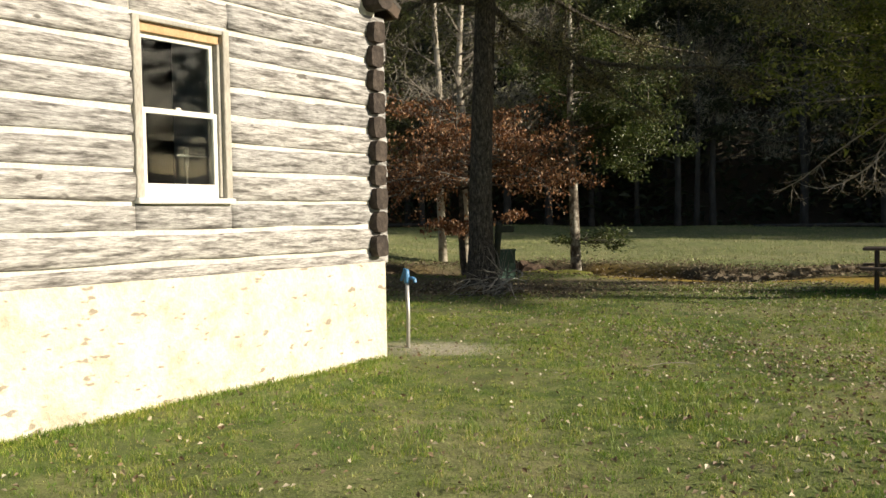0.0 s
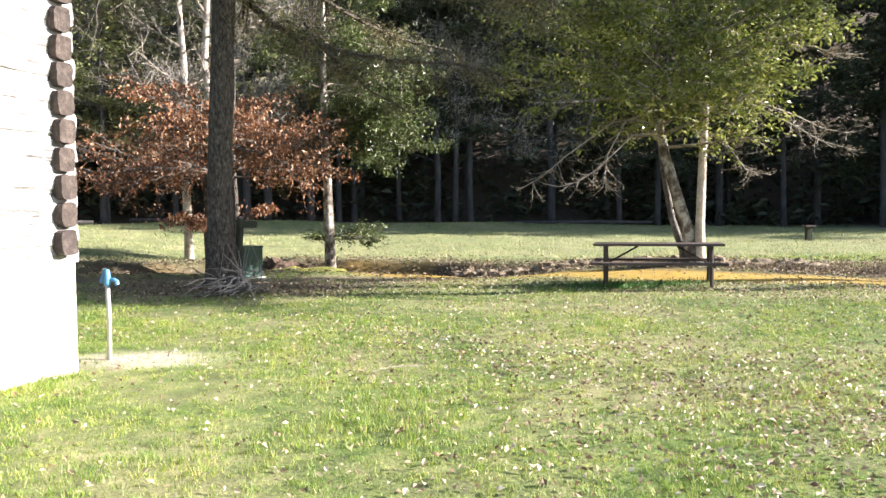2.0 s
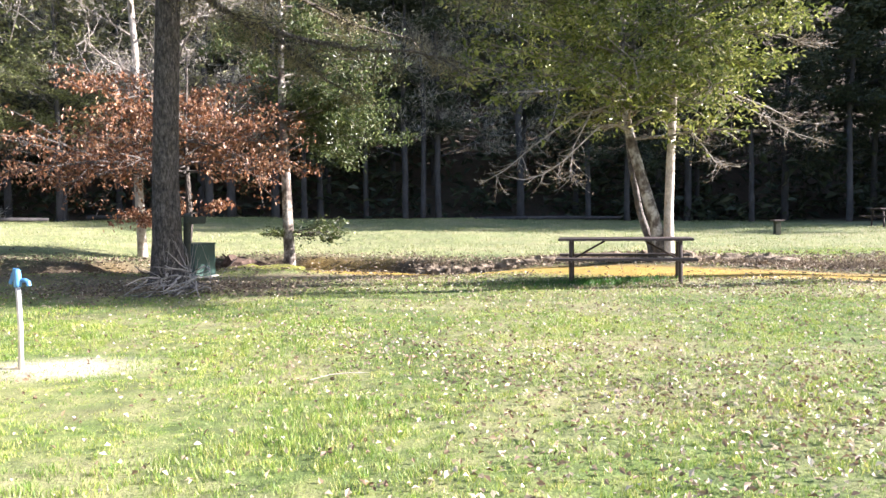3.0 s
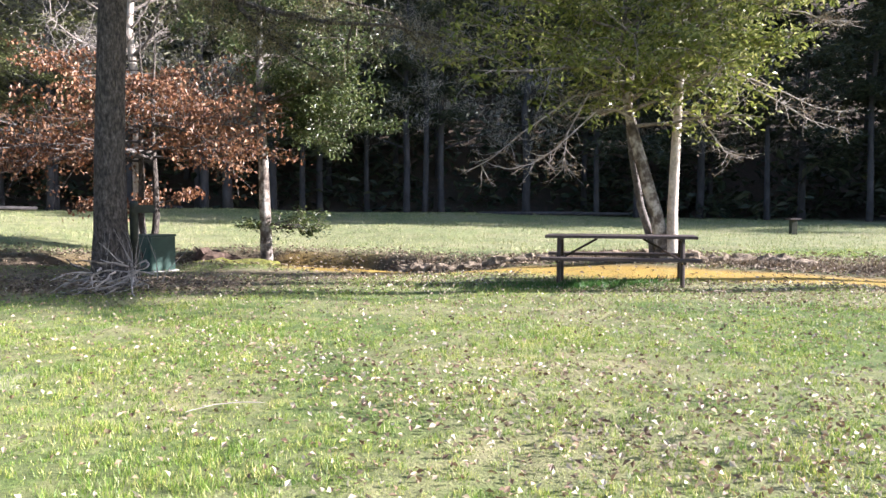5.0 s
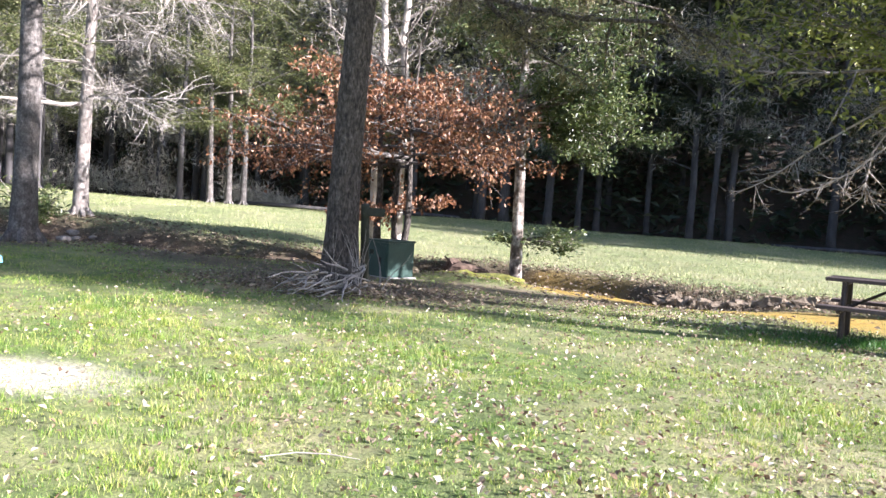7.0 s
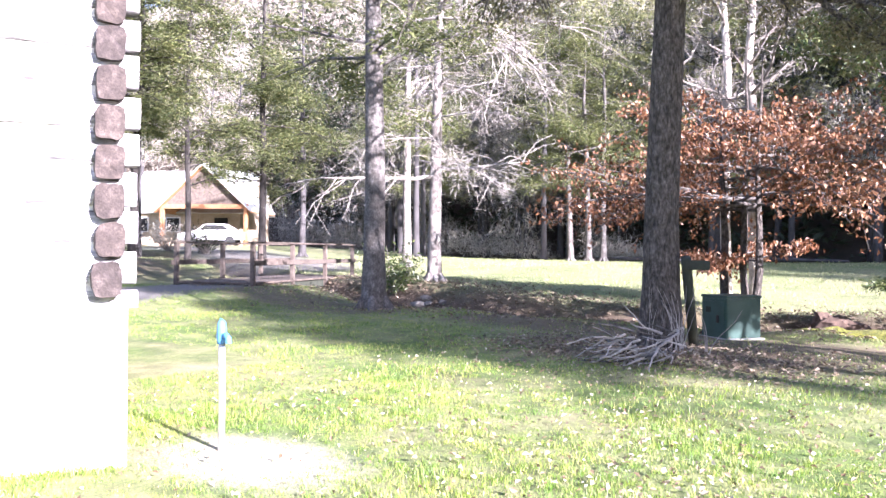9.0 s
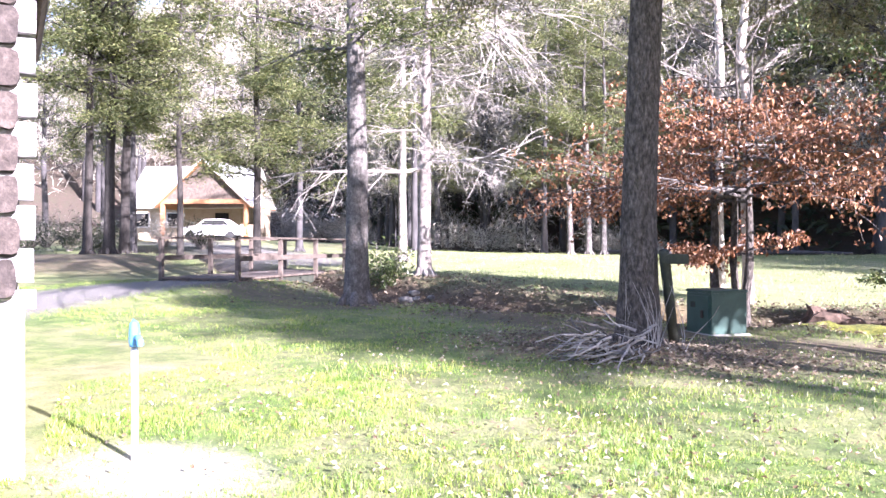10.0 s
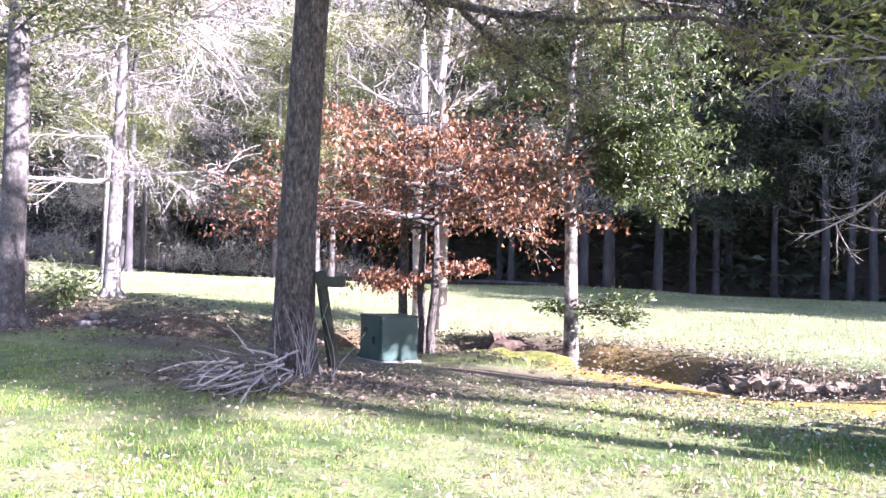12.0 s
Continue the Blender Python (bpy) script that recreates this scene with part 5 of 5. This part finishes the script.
for k, (x, y, sz) in enumerate(((-25, 15.2, 1.3), (-27, 17, 1.6), (-24.6, 13.3, 1.1), (-29, 18.6, 1.7), (-27, 20.6, 1.4), (-30.5, 15.5, 1.6))):
    shrub((x, y), sz, 85 + k, SHADELEAF, "shade-toned brushy shrub on the bank beyond the path", 34)
for k, (x, y, sx, sy, sz) in enumerate(((-0.75, 21.0, 0.9, 0.45, 0.26), (0.75, 21.9, 0.5, 0.3, 0.17), (-1.9, 20.3, 0.45, 0.3, 0.14), (1.6, 21.6, 0.6, 0.3, 0.14), (-5.4, 19.2, 0.5, 0.25, 0.13))):
    geo = Geo()
    blob(geo, (0, 0, 0), (sx, sy, sz), 11 + k * 2.1, 3, 0.6)
    mh = new("moss_hummock", geo.mesh("moss_hummock", MOSSY, True))
    mh.matrix_world = pose(x, y, g(x, y) + sz * 0.02, 0, 0, 20 * k)
    tagged(mh, "mound of yellow-green moss on the creek bank", "moss", "moss hummocks")
for k, (x, y, sz) in enumerate(((-31, 27.5, 1.7), (-33.5, 27.0, 1.9), (-37, 25.5, 2.0), (-40, 24, 2.2), (-34, 22.5, 1.8), (-44, 22, 2.2))):
    shrub((x, y), sz, 185 + k, GREYTWIG if k % 2 else SHADELEAF, "tangled brush on the bank below the far house", 40)
shrub((-12.9, 21.9), 1.2, 81, LAUREL, "leafy evergreen shrub beside the pale creek tree")
shrub((-12.0, 21.2), 0.8, 82, LAUREL, "small evergreen shrub on the creek bank")
for k, (x, y, rz, ln) in enumerate(((-15.5, 42.5, 12, 5.0), (12.5, 44.5, -6, 8.0), (-9, 44, 4, 5.0))):
    fl = thing("fallen_log", "long grey fallen log at the far edge of the field", "log", (x, y, g(x, y)), rz, "fallen logs")
    part("trunk", Geo().tube([(-ln / 2, 0, 0.13), (0, 0.06, 0.15), (ln / 2, 0, 0.12)], [0.11, 0.1, 0.07], 10), FARBARK, fl, smooth=True)
tw = thing("fallen_twig", "thin bleached twig lying on the lawn", "twig", (1.48, 7.65, g(1.48, 7.65) + 0.02))
part("stick", Geo().tube([(-0.24, -0.1, 0.01), (-0.08, -0.01, 0.03), (0.08, 0.04, 0.03), (0.24, 0.06, 0.02)], [0.003, 0.004, 0.0035, 0.002], 6), TWIG, tw)

# ---- grass, weeds and fallen leaves, past counting ----
nrng = np.random.default_rng(91)


def inside_cabin(x, y):
    a = (x - CORNER.x) * ALONG.x + (y - CORNER.y) * ALONG.y
    b = (x - CORNER.x) * OUT.x + (y - CORNER.y) * OUT.y
    return (a > -0.02) & (a < WIDE) & (b < 0.03) & (b > -DEEP)


def blades(name, n, xr, yr, hgt, wid, keep_dirt, material=None):
    x, y = nrng.uniform(*xr, n), nrng.uniform(*yr, n)
    dirt, moss, litter, gravel, sand, dry = covers(x, y)
    bare = np.clip(dirt + moss * 1.1 + litter * 0.7 + gravel + sand * 0.85, 0, 1)
    ok = (nrng.uniform(0, 1, n) > bare * keep_dirt) & ~inside_cabin(x, y)
    patch = np.sin(x * 1.3 + 2 * np.sin(y * 0.6)) * np.sin(y * 1.1 + 1.5 * np.sin(x * 0.8))
    fine = np.sin(21 * x + 4 * np.sin(7 * y)) * np.sin(19 * y + 4 * np.sin(8 * x))
    ok &= nrng.uniform(0, 1, n) < 0.6 + 0.25 * patch + 0.6 * fine
    x, y = x[ok], y[ok]
    n = len(x)
    z = height(x, y)
    az = nrng.uniform(0, 2 * np.pi, n)
    tuft = np.sin(9 * x + 3 * np.sin(4.1 * y)) * np.sin(8 * y + 3 * np.sin(5.3 * x)) + 0.5 * np.sin(2.3 * x + 2 * np.sin(1.7 * y))
    h = hgt * nrng.uniform(0.45, 1.35, n) * (1 + 0.25 * patch[ok]) * np.clip(1 + 0.8 * tuft + 0.45 * fine[ok], 0.25, 2.6)
    lean = nrng.uniform(0.1, 0.95, n) * h
    az2 = az + nrng.uniform(-1.2, 1.2, n)
    c, s = np.cos(az) * wid * 0.5, np.sin(az) * wid * 0.5
    v = np.empty((n, 3, 3))
    v[:, 0] = np.stack([x - c, y - s, z - 0.005], 1)
    v[:, 1] = np.stack([x + c, y + s, z - 0.005], 1)
    v[:, 2] = np.stack([x - np.sin(az2) * lean, y + np.cos(az2) * lean, z + h], 1)
    me = bpy.data.meshes.new(name)
    me.vertices.add(3 * n)
    me.vertices.foreach_set("co", v.ravel())
    me.loops.add(3 * n)
    me.loops.foreach_set("vertex_index", np.arange(3 * n, dtype=np.int32))
    me.polygons.add(n)
    me.polygons.foreach_set("loop_start", np.arange(0, 3 * n, 3, dtype=np.int32))
    me.update(calc_edges=True)
    me.validate()
    me.materials.append(material or BLADE)
    return tagged(new(name, me), "short winter lawn grass, green with straw-coloured blades", "grass", kind="stuff")


blades("lawn_grass", 800000, (-4.5, 12), (1.2, 11.5), 0.024, 0.0056, 0.97)
blades("lawn_grass", 250000, (-16, 15), (11.5, 19.5), 0.028, 0.009, 0.97)
blades("field_grass", 160000, (-26, 24), (19, 46), 0.05, 0.02, 0.85, DRYBLADE)
# a taller fringe along the foundation
n = 5000
a, b = nrng.uniform(0, 5.5, n), 0.04 + nrng.gamma(1.2, 0.07, n)
x, y = CORNER.x + ALONG.x * a + OUT.x * b, CORNER.y + ALONG.y * a + OUT.y * b
ob = new("grass_fringe", Geo().leaves(np.stack([x, y, height(x, y)], 1), 0.055, 0.005, nrng, 0.4, -0.9, 0.05).mesh("grass_fringe", BLADE))
tagged(ob, "longer grass along the cabin's foundation", "grass", kind="stuff")

# a clump of fresh tall grass under the table
n = 3000
x, y = 5.7 + nrng.normal(0, 0.75, n), 14.25 + nrng.normal(0, 0.25, n)
ob = new("tall_grass", Geo().leaves(np.stack([x, y, height(x, y)], 1), 0.085, 0.008, nrng, 0.55, -1.0, 0.05).mesh("tall_grass", FRESH))
tagged(ob, "uncut green grass under the picnic table", "grass", kind="stuff")

# fallen leaves on the lawn
n = 230000
x, y = nrng.uniform(-4, 13, n), nrng.uniform(1.5, 17, n)
lump = np.sin(x * 0.9 + 1.2 * np.sin(y * 0.7)) + np.sin(y * 0.8 + 0.4 * x) + 0.5 * np.sin(3.1 * x + 2.3 * y)
ok = (nrng.uniform(0, 1, n) < 0.03 + 0.08 * np.clip(lump, 0, 2) * step(-1.5, 3, x) + 0.24 * step(0.5, 6, x) * step(9, 4, y) + 0.08 * step(0, 6, x)) & ~inside_cabin(x, y) & (nrng.uniform(0, 1, n) > 0.93 * np.clip(1.5 * covers(x, y)[1], 0, 1))
x, y = x[ok], y[ok]
ob = new("fallen_leaves", Geo().leaves(np.stack([x, y, height(x, y) + nrng.uniform(0.018, 0.045, len(x))], 1), 0.043, 0.027, nrng, 0.5, 0.0, 0.2).mesh("fallen_leaves", FALLEN))
tagged(ob, "curled tan and brown leaves scattered over the lawn", "leaves", kind="stuff")
n = 24000
x = nrng.uniform(-17, 14, n)
y = np.interp(x, CREEK[:, 0], CREEK[:, 1]) + nrng.normal(0.3, 1.5, n)
ok = nrng.uniform(0, 1, n) > 0.96 * np.clip(1.6 * covers(x, y)[1], 0, 1) * (x > 2.5)
x, y = x[ok], y[ok]
n = len(x)
ob = new("creek_leaves", Geo().leaves(np.stack([x, y, height(x, y) + nrng.uniform(0.005, 0.035, n)], 1), 0.085, 0.055, nrng, 0.72, 0.0, 0.16).mesh("creek_leaves", WEED))
tagged(ob, "drift of brown leaves along the creek", "leaves", kind="stuff")
n = 3200
x, y = -1.5 + nrng.normal(0, 1.3, n), 15.1 + nrng.normal(0, 0.7, n)
ob = new("trunk_litter", Geo().leaves(np.stack([x, y, height(x, y) + nrng.uniform(0.005, 0.03, n)], 1), 0.07, 0.045, nrng, 0.72, 0.0, 0.16).mesh("trunk_litter", WEED))
tagged(ob, "leaf litter round the large trunk", "leaves", kind="stuff")

# dry weeds on the far bank
n = 13000
x = nrng.uniform(3.5, 18, n)
y = np.interp(x, CREEK[:, 0], CREEK[:, 1]) + 0.35 + np.abs(nrng.normal(0, 0.6, n))
ob = new("dry_weeds", Geo().leaves(np.stack([x, y, height(x, y)], 1), 0.1, 0.018, nrng, 0.4, -0.7, 0.05).mesh("dry_weeds", WEED))
tagged(ob, "dry purple-brown weeds along the creek bank", "weeds", kind="stuff")
